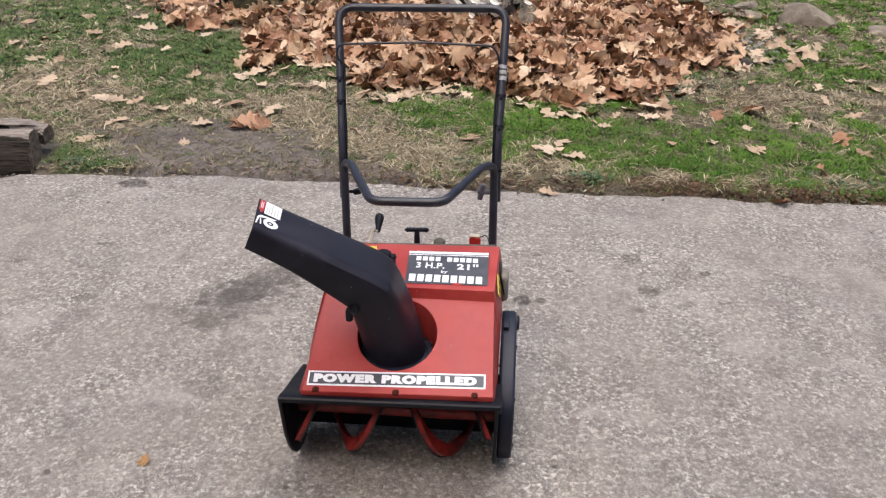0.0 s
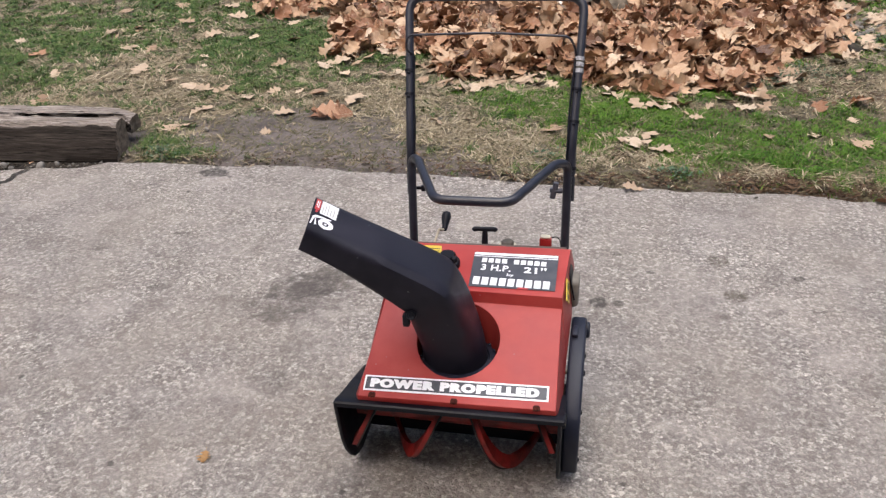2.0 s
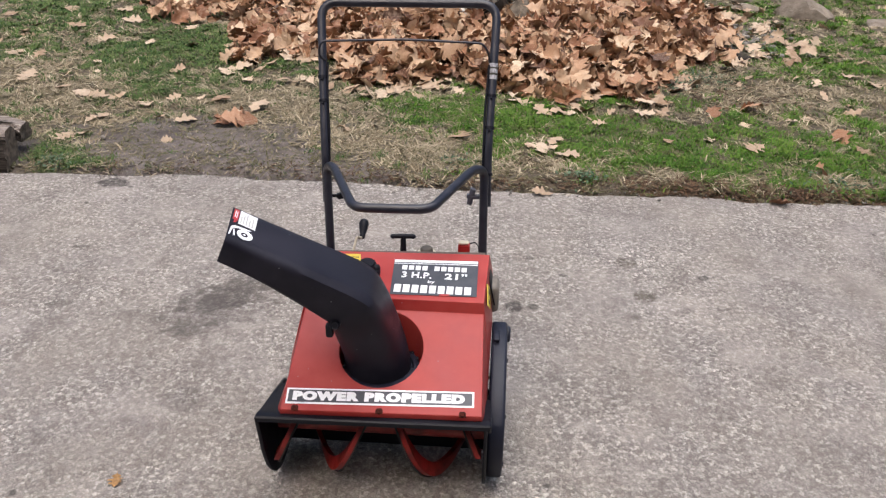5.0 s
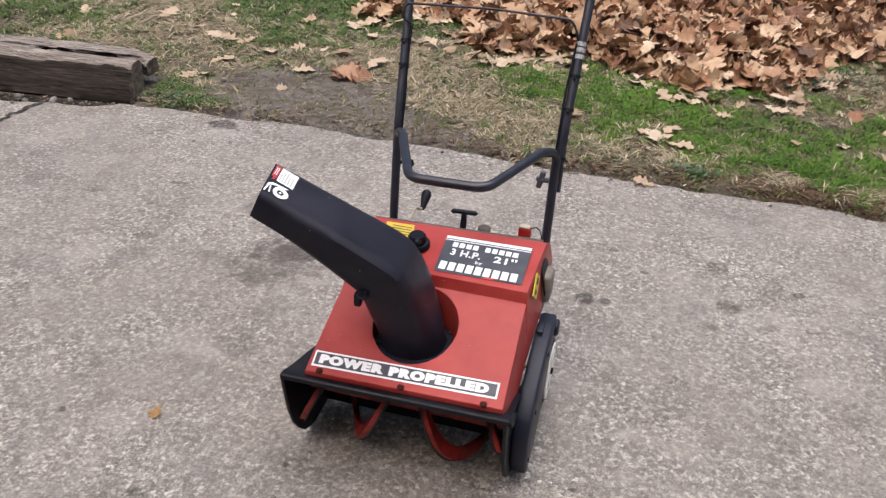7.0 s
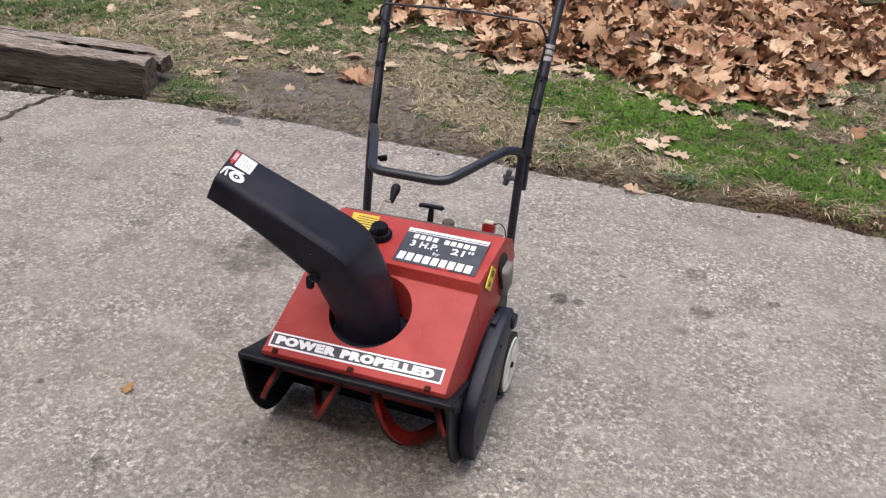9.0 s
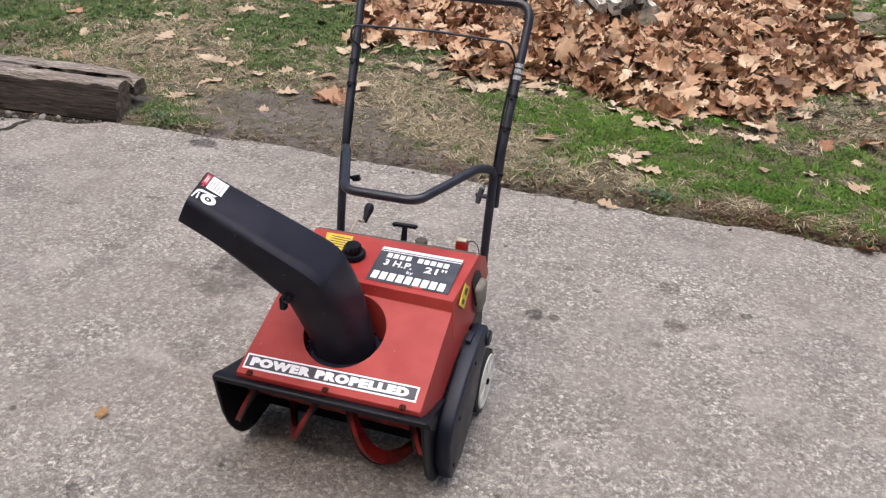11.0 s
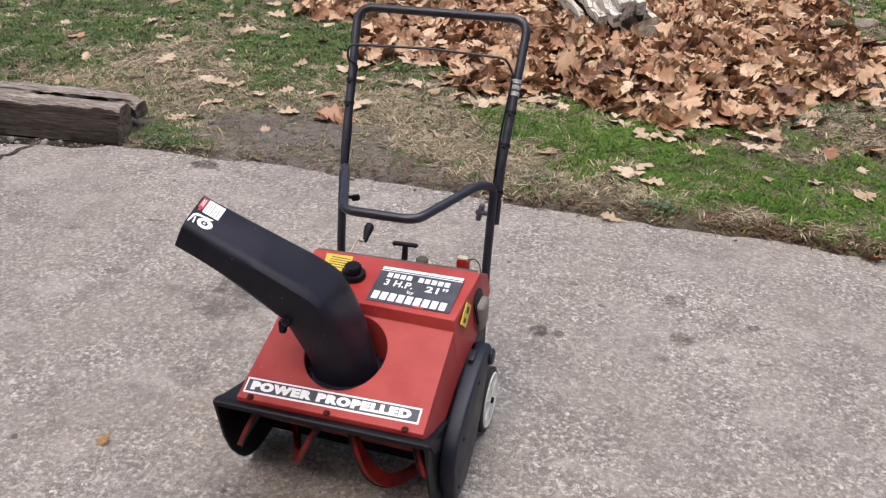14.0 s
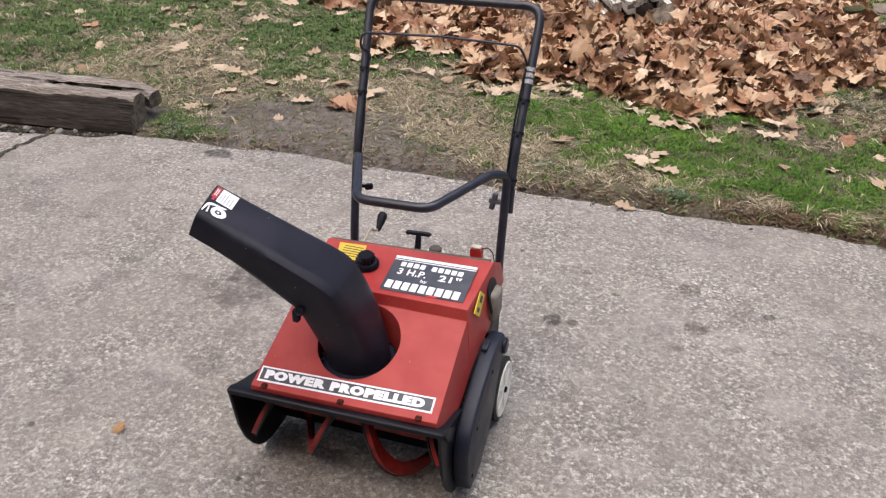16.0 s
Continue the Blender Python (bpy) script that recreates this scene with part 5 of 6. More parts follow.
splintered_log(0.95, 0.225, pose(0.19, 4.80, 0.300, -8, -15, 120), 3, "bleached splintered log with a dark hollow end half buried in leaves", True)
splintered_log(0.42, 0.17, pose(-2.30, 5.66, 0.16, 0, 6, -78), 8, "bleached split log with deep cracks on the lawn")
single("rock", rough_stone((0.57, 4.43, 0.19), (0.24, 0.20, 0.24), 51.0, 38, 2.6, 4, 0.62), DARK_ROCK, "rough grey-brown rock beside the split log", "rock", angle=20)
for c, s, seed, turn, label in (((1.82, 5.10, 0.22), (0.20, 0.09, 0.06), 61.0, 50, "dark bark piece in the leaf heap"), ((1.25, 6.35, 0.26), (0.34, 0.16, 0.10), 63.0, -30, "dark bark piece in the leaf heap"),
                                ((1.95, 4.08, 0.03), (0.26, 0.14, 0.05), 67.0, -12, "dark flat bark piece at the foot of the heap"), ((-1.58, 5.22, 0.09), (0.38, 0.20, 0.20), 71.0, 10, "dark broken bark at the stump"),
                                ((-1.98, 5.50, 0.10), (0.24, 0.22, 0.24), 76.0, 50, "dark broken bark between log and stump")):
    single("bark_piece", rough_stone(c, s, seed, turn, 6.0), DARK_WOOD, label, "bark", angle=30)
single("fallen_branch", sweep(rounded([(1.50, 6.75, 0.30), (1.72, 6.45, 0.28), (1.90, 6.25, 0.24), (2.06, 6.02, 0.17)], 0.1, 5), [0.03] * 6 + [0.027] * 6 + [0.022, 0.014], 12),
       STICK, "dry dull brown stick on the leaf heap", "branch")

# old mossy stump behind the heap
def mossy_stump():
    stump = thing("tree_stump", "broad mossy stump root mound behind the leaf heap", "stump", pose(-1.08, 5.72, 0.0))
    bm = bmesh.new()
    bmesh.ops.create_icosphere(bm, subdivisions=6, radius=1.0)
    for v in bm.verts:
        p = v.co.normalized()
        a = math.atan2(p.y, p.x)
        r = 1 + 0.16 * fbm(p.x * 2.2 + 3, p.y * 2.2, p.z * 2.2) + 0.07 * fbm(p.x * 7, p.y * 7, p.z * 7, 5) + 0.05 * math.sin(a * 9 + 2 * p.z) * (1 - abs(p.z))
        r += 0.03 * abs(fbm(p.x * 26, p.y * 26, p.z * 26, 3))
        v.co = Vector((p.x * r * 0.70, p.y * r * 0.78, p.z * r * 0.62))
    part("root_mound", bm, EARTH, stump, "", 80)
    rng = random.Random(14)
    for k in range(11):
        x, y = rng.uniform(-0.98, -0.42), rng.uniform(-0.55, -0.18)
        pts = [(x, y, rng.uniform(0.05, 0.12))]
        for _ in range(4):
            px, py, pz = pts[-1]
            pts.append((px + rng.uniform(-0.02, 0.11), py + rng.uniform(-0.06, 0.07), max(0.03, min(0.32, pz + rng.uniform(-0.05, 0.10)))))
        pts = rounded(pts, 0.05, 3)
        r0 = rng.uniform(0.010, 0.024)
        part("root", sweep(pts, [r0 * (1 - 0.6 * i / len(pts)) for i in range(len(pts))], 8), DARK_WOOD if k % 3 else SPLIT, stump)
    # dead moss and straw bits that cover the mound
    crumbs, faces = [], []
    for _ in range(5200):
        a, b = rng.uniform(math.pi * 0.95, math.pi * 2.05), rng.uniform(0.02, 1.35)
        p = Vector((math.cos(a) * math.cos(b), math.sin(a) * math.cos(b), math.sin(b)))
        r = 1.0 + 0.16 * fbm(p.x * 2.2 + 3, p.y * 2.2, p.z * 2.2) + 0.07 * fbm(p.x * 7, p.y * 7, p.z * 7, 5) + 0.03
        q = Vector((p.x * r * 0.70, p.y * r * 0.78, p.z * r * 0.62))
        m = pose(*q, rng.uniform(-70, 70), rng.uniform(-70, 70), rng.uniform(0, 360)) @ Matrix.Diagonal((rng.uniform(0.02, 0.065), rng.uniform(0.006, 0.018), 0.02, 1))
        o = len(crumbs)
        crumbs += [tuple(m @ Vector(v)) for v in ((-0.5, -0.3, 0), (0.1, -0.5, 0.25), (0.5, 0.1, 0), (0.0, 0.5, 0.2))]
        faces.append((o, o + 1, o + 2, o + 3))
    me = bpy.data.meshes.new("moss_litter")
    me.from_pydata(crumbs, [], faces)
    me.materials.append(THATCH_PALE)
    tagged(part("moss_litter", me, None, stump, "dry moss and straw bits"), "dry moss and straw bits", kind="stuff")


mossy_stump()

# board fence at the back
fence = thing("board_fence", "dark brown vertical board fence behind the lawn", "fence", pose(3.66, 7.06, 0, 0, 0, -32))
board = bmesh.new()
box((0, -0.011, 0.03), (0.138, 0.011, 1.5), 0.004, 1, None, board)
board_mesh = to_mesh("board", board, DARK_WOOD)
for i in range(40):
    ob = part("board", board_mesh, None, fence)
    ob.location = (i * 0.145, 0.004 * math.sin(i * 2.3), 0.01 * math.sin(i * 1.7))
for z in (0.35, 1.2):
    part("rail", box((0, 0.013, z), (5.8, 0.05, z + 0.09), 0.004), DARK_WOOD, fence)

# ---------------------------------------------------------------- pebbles
def pebbles(name, spots, label, seed, material=None):
    rng = random.Random(seed)
    bm = bmesh.new()
    for x, y, z, r in spots:
        made = bmesh.ops.create_icosphere(bm, subdivisions=1, radius=1.0)["verts"]
        m = pose(x, y, z, rng.uniform(0, 360), rng.uniform(0, 20), rng.uniform(0, 360)) @ Matrix.Diagonal((r * rng.uniform(.8, 1.4), r * rng.uniform(.6, 1), r * rng.uniform(.4, .7), 1))
        for v in made:
            v.co = m @ (v.co * (1 + rng.uniform(-.15, .15)))
    return single(name, bm, material or PEBBLE, label, "pebbles", "stuff", angle=60)


rng = random.Random(11)
pebbles("gravel", [(rng.gauss(2.12, .12), rng.gauss(4.60, .22), 0.02, rng.uniform(.015, .035)) for _ in range(130)], "pale grey gravel beside the leaf heap", 1)
pebbles("pebbles", [(-2.46, 1.915, .002, .022), (-2.40, 1.885, .002, .018), (-2.27, 1.925, .002, .021), (-2.20, 1.955, .002, .015), (-2.58, 1.90, .002, .020), (-2.12, 1.925, .002, .011)]
        + [(x, edge_y(x) + rng.uniform(-.03, .07), 0.002, rng.uniform(.003, .010)) for x in (rng.uniform(-3.0, -1.9) for _ in range(30))],
        "small pale pebbles and crumbs along the timber", 2)
pebbles("bark_crumbs", [(x, y, ground_height(x, y) + 0.002, rng.uniform(.004, .013)) for x, y in ((x, edge_y(x) + rng.uniform(0.0, .13)) for x in (rng.uniform(-3.0, -1.92) for _ in range(1500)))],
        "dark bark crumbs under the timber", 6, DARK_WOOD)
pebbles("crumbs", [(x, edge_y(x) + rng.gauss(0, .03), 0.002, rng.uniform(.002, .007)) for x in (rng.uniform(-1.8, 3.2) for _ in range(240))],
        "asphalt crumbs along the driveway edge", 3)
pebbles("lawn_pebbles", [(-1.62, 2.42, .015, .022), (-1.20, 2.48, .015, .018), (-1.32, 2.58, .015, .012), (-0.95, 2.33, .015, .012)]
        + [(rng.gauss(-1.15, .4), rng.gauss(2.42, .15), 0.012, rng.uniform(.003, .009)) for _ in range(90)], "pale pebbles on the bare soil", 4)

# ---------------------------------------------------------------- grass
def gauss2(x, y, cx, cy, rx, ry):
    return math.exp(-((x - cx) / rx) ** 2 - ((y - cy) / ry) ** 2)


def cover(x, y):
    """How much green and how much straw grows at a place, 0 to 1."""
    e = y - edge_y(max(-6, min(6, x)))
    if e < 0.0 or (x < -1.90 and y < 2.215) or (x < -1.94 and y < 2.40) or (x < -1.80 and y < 2.02):
        return 0.0, 0.0
    n1, n2 = fbm(x * 1.6, y * 1.6, 2.0), fbm(x * 4.5, y * 4.5, 7.0)
    n3 = fbm(x * 11.0, y * 11.0, 11.0)
    wx, wy = x + 0.10 * fbm(x * 3.1, y * 3.1, 21.0), y + 0.08 * fbm(x * 3.1, y * 3.1, 31.0)
    bare = 1.5 * gauss2(wx, wy, -1.16, 2.50, 0.55, 0.27) + 1.2 * gauss2(wx, wy, -0.75, 2.18, 0.62, 0.20) + 0.6 * gauss2(wx, wy, -0.20, 2.05, 0.35, 0.14)
    bare += 1.0 * gauss2(wx, wy, 0.60, 1.98, 0.52, 0.11) + 0.6 * gauss2(wx, wy, 1.7, 1.90, 0.6, 0.06) + 0.35 * gauss2(wx, wy, -1.45, 2.25, 0.3, 0.2)
    green = 0.20 + 0.45 * n1 + 0.75 * n2 + 0.65 * n3
    green += 0.95 * gauss2(wx, wy, 0.50, 2.92, 0.55, 0.30) + 0.65 * gauss2(wx, wy, 0.72, 2.45, 0.5, 0.3) + 0.55 * gauss2(wx, wy, 1.9, 2.55, 0.95, 0.38)
    green += 1.25 * gauss2(wx, wy, -1.72, 4.02, 0.46, 0.52) + 0.85 * gauss2(x, y, -3.4, 3.9, 0.9, 0.9) + 0.75 * gauss2(x, y, -1.72, 2.22, 0.14, 0.18)
    green += 0.75 * gauss2(x, y, 2.6, 4.05, 0.6, 0.45) + 0.55 * gauss2(x, y, 3.4, 6.2, 1.4, 0.8) + 0.5 * gauss2(x, y, -2.9, 5.5, 0.7, 0.9)
    green += 0.6 * gauss2(wx, wy, 0.05, 2.96, 0.40, 0.20) + 0.6 * gauss2(x, y, -1.0, 3.25, 0.10, 0.08) + 0.5 * gauss2(x, y, -0.70, 3.15, 0.14, 0.08) + 0.8 * gauss2(x, y, -1.55, 4.4, 0.22, 0.2)
    green -= 0.80 * gauss2(wx, wy, -0.27, 2.38, 0.46, 0.38) + 0.40 * gauss2(wx, wy, -2.15, 2.95, 0.75, 0.42) + 0.9 * gauss2(wx, wy, 1.8, 3.45, 0.50, 0.32)
    green -= 0.6 * gauss2(wx, wy, -0.75, 2.98, 0.45, 0.25) + 0.7 * gauss2(wx, wy, 1.22, 2.10, 0.30, 0.08) + 0.6 * gauss2(wx, wy, 2.75, 3.3, 0.5, 0.2)
    green -= 0.5 * gauss2(wx, wy, 1.9, 2.2, 0.16, 0.08) + 0.4 * gauss2(wx, wy, 0.66, 2.25, 0.25, 0.14) + 0.45 * gauss2(wx, wy, 0.85, 2.65, 0.16, 0.1)
    green -= 0.5 * gauss2(wx, wy, -2.55, 3.45, 0.55, 0.30) + 0.35 * gauss2(wx, wy, -2.35, 4.3, 0.4, 0.4) + 0.3 * gauss2(wx, wy, 1.6, 2.05, 1.2, 0.10)
    green -= 0.55 * gauss2(wx, wy, 0.95, 2.40, 0.17, 0.09) + 0.5 * gauss2(wx, wy, 1.13, 2.95, 0.18, 0.13) + 0.35 * gauss2(wx, wy, 1.10, 2.20, 0.16, 0.06)
    straw = 0.10 + 0.45 * max(0.0, -n2) + 0.35 * max(0.0, n3)
    straw += 0.65 * gauss2(wx, wy, -0.20, 2.40, 0.45, 0.36) + 0.40 * gauss2(wx, wy, -2.05, 2.95, 0.70, 0.42) + 0.16 * gauss2(wx, wy, 1.8, 3.45, 0.55, 0.33)
    straw += 0.55 * gauss2(wx, wy, -0.75, 2.98, 0.5, 0.25) + 0.3 * gauss2(wx, wy, 2.75, 3.3, 0.5, 0.2)
    straw += 0.34 * gauss2(wx, wy, -2.55, 3.45, 0.6, 0.32) + 0.35 * gauss2(wx, wy, -2.35, 4.3, 0.5, 0.4)
    straw *= 1 - 0.8 * gauss2(x, y, 1.5, 2.55, 1.0, 0.40) - 0.7 * gauss2(wx, wy, -1.72, 4.02, 0.45, 0.5) - 0.15
    straw += 0.22 * gauss2(wx, wy, 0.95, 2.40, 0.15, 0.08) + 0.14 * gauss2(wx, wy, 1.25, 2.08, 0.30, 0.06) + 0.3 * gauss2(wx, wy, 0.66, 2.25, 0.2, 0.12)
    straw *= 1 - 0.85 * math.exp(-(e / 0.22) ** 2) * (x > 0.2)
    green *= max(0.12 if x > -1.0 else 0.5, min(1.0, 0.9 + 0.9 * n2 + 0.7 * n3))
    k = max(0.0, 1 - bare)
    ramp_in = max(0.0, min(1.0, (e - 0.035 - 0.05 * max(0.0, n2)) / 0.05))
    green, straw = max(0.0, min(1.0, green)), max(0.0, min(1.0, straw))
    return green * k * ramp_in + 0.03 * (bare > 0.5) * max(0.0, n3), straw * (1 - 0.75 * green) * max(0.015, k) * (0.05 + 0.95 * ramp_in)


def edge_band(x, y):
    """Where dead bits gather between the drive and the green lawn, and in the brown patch beside the heap."""
    e = y - edge_y(max(-6, min(6, x)))
    band = math.exp(-((e - 0.10) / 0.055) ** 2) * (0.9 if 0.95 < x < 2.5 else 0.25 if x > -0.6 else 0.08)
    return max(band * (0.55 + 0.7 * fbm(x * 5, y * 5, 4.0)), 0.28 * gauss2(x, y, 1.8, 3.35, 0.45, 0.28), 0.22 * gauss2(x, y, 0.66, 2.28, 0.25, 0.12), 0.25 * gauss2(x, y, 0.95, 2.40, 0.15, 0.08), 0.22 * gauss2(x, y, 1.13, 2.95, 0.16, 0.12))


def blades(name, wanted, which, material, label, lengths, width, lie, seed, least=0.02, tuft=1, spread=0.02, bend=0.7, side=0):
    """Thousands of bent blades in one mesh."""
    rng = np.random.default_rng(seed)
    # more of them where the lawn is near
    pts = []
    while len(pts) < wanted // tuft:
        t = rng.random(4000)
        ys = 1.9 + 6.6 * t ** 1.75
        xs = (rng.random(4000) * 2 - 1) * (1.9 + 0.62 * ys)
        keep = rng.random(4000)
        for x, y, k in zip(xs, ys, keep):
            if side and (x + 0.5 + 1.2 * (k - 0.5) * (k < 0.2) > 0) != (side > 0):
                continue
            green, straw = cover(x, y)
            if k < (green, straw, 0.25 + 0.75 * max(green, straw), (0.3 + 0.7 * straw) * (1 - 0.85 * math.exp(-((y - edge_y(x)) / 0.22) ** 2) * (x > 0.2)), edge_band(x, y))[which] and pile_height(x, y) < 0.05 and y > edge_y(x) + 0.01 and (x > -1.90 or y > 2.4):
                pts.append((x, y, ground_height(x, y)))
    p = np.repeat(np.array(pts[:wanted // tuft]), tuft, 0)
    n = len(p)
    p[:, :2] += rng.normal(0, spread, (n, 2))
    a = np.repeat(rng.random(n // tuft) * 2 * np.pi, tuft) + rng.normal(0, 0.5 if tuft > 1 else 3.0, n)
    far = 1 + 0.36 * np.maximum(0, p[:, 1] - 2.8)
    ln = rng.uniform(*lengths, n) * np.repeat(rng.uniform(0.65, 1.2, n // tuft), tuft)
    tilt = np.clip(rng.normal(lie, 0.28, n), least, 1.6)
    d = np.stack([np.cos(a), np.sin(a), np.zeros(n)], 1)
    s = np.stack([-np.sin(a), np.cos(a), np.zeros(n)], 1) * (width * far * rng.uniform(.6, 1.3, n))[:, None] * 0.5
    up = np.array([0, 0, 1.0])
    mid = p + (d * np.sin(tilt * bend)[:, None] + up * np.cos(tilt * bend)[:, None]) * (ln * .55)[:, None]
    tip = mid + (d * np.sin(np.minimum(1.6, tilt * 1.5))[:, None] + up * np.cos(np.minimum(1.6, tilt * 1.5))[:, None]) * (ln * .45)[:, None]
    mid[:, 2] = np.maximum(mid[:, 2], p[:, 2] + 0.004)
    tip[:, 2] = np.maximum(tip[:, 2], p[:, 2] + 0.003)
    verts = np.stack([p - s, p + s, mid + s * .8, mid - s * .8, tip], 1).reshape(-1, 3)
    me = bpy.data.meshes.new(name)
    base = np.arange(n) * 5
    me.vertices.add(n * 5)
    me.vertices.foreach_set("co", verts.ravel())
    idx = np.stack([base, base + 1, base + 2, base + 3, base + 3, base + 2, base + 4], 1).ravel()
    me.loops.add(n * 7)
    me.loops.foreach_set("vertex_index", idx)
    me.polygons.add(n * 2)
    starts = np.stack([np.arange(n) * 7, np.arange(n) * 7 + 4], 1).ravel()
    me.polygons.foreach_set("loop_start", starts)
    me.update(calc_edges=True)
    me.validate()
    me.materials.append(material)
    return tagged(new(name, me), label, "grass", kind="stuff")


blades("lawn_thatch", 90000, 2, THATCH, "dull olive-brown thatch between the grass", (0.02, 0.05), 0.0060, 1.4, 4, 1.0, tuft=4, spread=0.03, bend=0.95)
blades("green_grass", 130000, 0, GRASS, "short bright green lawn grass in uneven patches", (0.018, 0.042), 0.0042, 1.15, 1, tuft=10, spread=0.018, side=1)
blades("green_grass", 115000, 0, GRASS_COOL, "short cool green lawn grass in uneven patches", (0.018, 0.042), 0.0042, 1.15, 7, tuft=10, spread=0.018, side=-1)
blades("clover", 7000, 0, CLOVER, "low clover and weed leaves among the grass", (0.010, 0.020), 0.012, 1.2, 3, tuft=5, spread=0.02)
blades("dry_grass", 60000, 1, STRAW, "matted straw-coloured dry grass", (0.03, 0.095), 0.0058, 1.42, 2, 1.1, tuft=10, spread=0.02, bend=0.96)
blades("edge_litter", 9000, 4, RUSTY, "rusty brown dead bits along the lawn edge", (0.012, 0.045), 0.0070, 1.45, 12, 1.2, tuft=4, spread=0.03, bend=1.0)
blades("straw_litter", 26000, 3, STRAW, "short straw bits strewn over the soil", (0.012, 0.04), 0.0042, 1.5, 9, 1.3, bend=1.0)

# ---------------------------------------------------------------- leaves
LOBES = ((0.0, 0.012), (0.07, 0.03), (0.13, 0.12), (0.20, 0.25), (0.25, 0.235), (0.31, 0.135), (0.37, 0.16), (0.43, 0.33), (0.49, 0.445), (0.55, 0.38), (0.60, 0.185), (0.65, 0.19),
         (0.71, 0.31), (0.77, 0.365), (0.81, 0.27), (0.86, 0.14), (0.91, 0.15), (0.95, 0.095), (1.0, 0.005))


HEAP_LOBES = tuple((t, w + (0.055 if w < 0.25 and 0.15 < t < 0.92 else 0.0)) for t, w in LOBES)


def leaf_shape(rng, size=1.0, flat=1.0, lobes=LOBES):
    """Vertices and faces of one lobed, folded and curled oak leaf, about 1 long, lying near z = 0."""
    fold, curl, roll, wave = rng.uniform(-0.15, 0.7), rng.uniform(-1.3, 1.7), rng.uniform(-1.1, 1.1), rng.uniform(0.015, 0.06)
    fold, curl, roll = fold * flat, curl * flat, roll * flat
    ph = rng.uniform(0, 6)
    wide = rng.uniform(0.75, 1.15)
    verts, faces = [], []
    def bend(t, w):
        x = t - 0.45
        z = abs(w) * fold + wave * math.sin(9 * t + ph) * (0.4 + 2 * abs(w)) + roll * w * x
        a = curl * x
        return (math.sin(a) / curl if abs(curl) > 0.05 else x) - z * math.sin(a), w, z * math.cos(a) + (1 - math.cos(a)) / (curl if abs(curl) > 0.05 else 1)
    verts += [bend(t, 0.0) for t, _ in lobes]
    n = len(lobes)
    for side in (1, -1):
        o = len(verts)
        jig = rng.uniform(0.85, 1.1)
        half, rim = [], []
        for t, w in lobes:
            # lobes point forward, and the blade between midrib and rim is crumpled
            tt = min(1.02, t + 0.13 * w * jig + rng.uniform(-.008, .008))
            ww = side * w * wide * rng.uniform(.9, 1.1)
            x, y, z = bend(0.5 * (t + tt), 0.5 * ww)
            half.append((x, y, z + flat * w * rng.uniform(-0.10, 0.16)))
            x, y, z = bend(tt, ww)
            rim.append((x, y, z + flat * w * rng.uniform(-0.12, 0.12)))
        verts += half + rim
        for i in range(n - 1):
            for a, b in ((0, o), (o, o + n)):
                q = (a + i, a + i + 1, b + i + 1, b + i)
                faces.append(q if side < 0 else q[::-1])
    # stalk
    o = len(verts)
    for t, w in ((-0.22, 0.007), (0.0, 0.008)):
        for s in (1, -1):
            verts.append(bend(t, s * w))
    faces.append((o, o + 1, o + 3, o + 2))
    low = min(v[2] for v in verts)
    return [(x * size, y * size, (z - low) * size) for x, y, z in verts], faces


leaf_rng = random.Random(21)
SHAPES = [leaf_shape(leaf_rng, 1.0, 1.12, HEAP_LOBES) for _ in range(22)]
FLAT_SHAPES = [leaf_shape(leaf_rng, 1.0, 0.34) for _ in range(12)]


def leaf_meshes(shapes, material):
    out = []
    for vs, fs in shapes:
        me = bpy.data.meshes.new("leaf")
        me.from_pydata(vs, [], fs)
        me.materials.append(material)
        me.shade_smooth()
        out.append(me)
    return out


LEAF_MESHES = leaf_meshes(SHAPES, LEAF)
LAWN_MESHES = leaf_meshes(FLAT_SHAPES, LEAF_TAN)
RUST_MESHES = leaf_meshes(SHAPES[:5], LEAF_RUST)


def leaf_pose(rng, x, y, z, size, tilt):
    return pose(x, y, z, rng.gauss(0, tilt), rng.gauss(0, tilt), rng.uniform(0, 360)) @ Matrix.Scale(size, 4)


def joined_leaves(name, places, parent, label, seed, shapes, material, kind="stuff"):
    rng = random.Random(seed)
    verts, faces = [], []
    for x, y, z, size, tilt in places:
        vs, fs = shapes[rng.randrange(len(shapes))]
        m = leaf_pose(rng, x, y, z, size, tilt)
        o = len(verts)
        verts += [tuple(m @ Vector(v)) for v in vs]
        faces += [tuple(o + i for i in f) for f in fs]
    me = bpy.data.meshes.new(name)
    me.from_pydata(verts, [], faces)
    me.materials.append(material)
    me.shade_smooth()
    ob = new(name, me)
    ob.parent = parent
    return tagged(ob, label, kind=kind)


# single leaves on the lawn and the drive
# place and length
LEFT_SPOTS = ((-2.44, 3.34, .15), (-1.87, 3.04, .12), (-1.77, 2.70, .13), (-1.58, 2.93, .10), (-1.46, 3.03, .10), (-1.18, 3.02, .14), (-1.28, 2.66, .11), (-0.94, 2.88, .13), (-1.83, 2.43, .11),
              (-2.74, 3.86, .11), (-2.63, 4.53, .13), (-2.92, 4.35, .12), (-2.88, 4.30, .10), (-3.10, 4.22, .12), (-2.29, 4.24, .13), (-2.29, 4.70, .14), (-1.66, 4.13, .13), (-1.97, 4.15, .09),
              (-2.85, 5.02, .13), (-0.87, 3.34, .13), (-3.27, 4.86, .12), (-2.45, 5.0, .12), (-1.22, 3.60, .15), (-1.05, 2.80, .10))
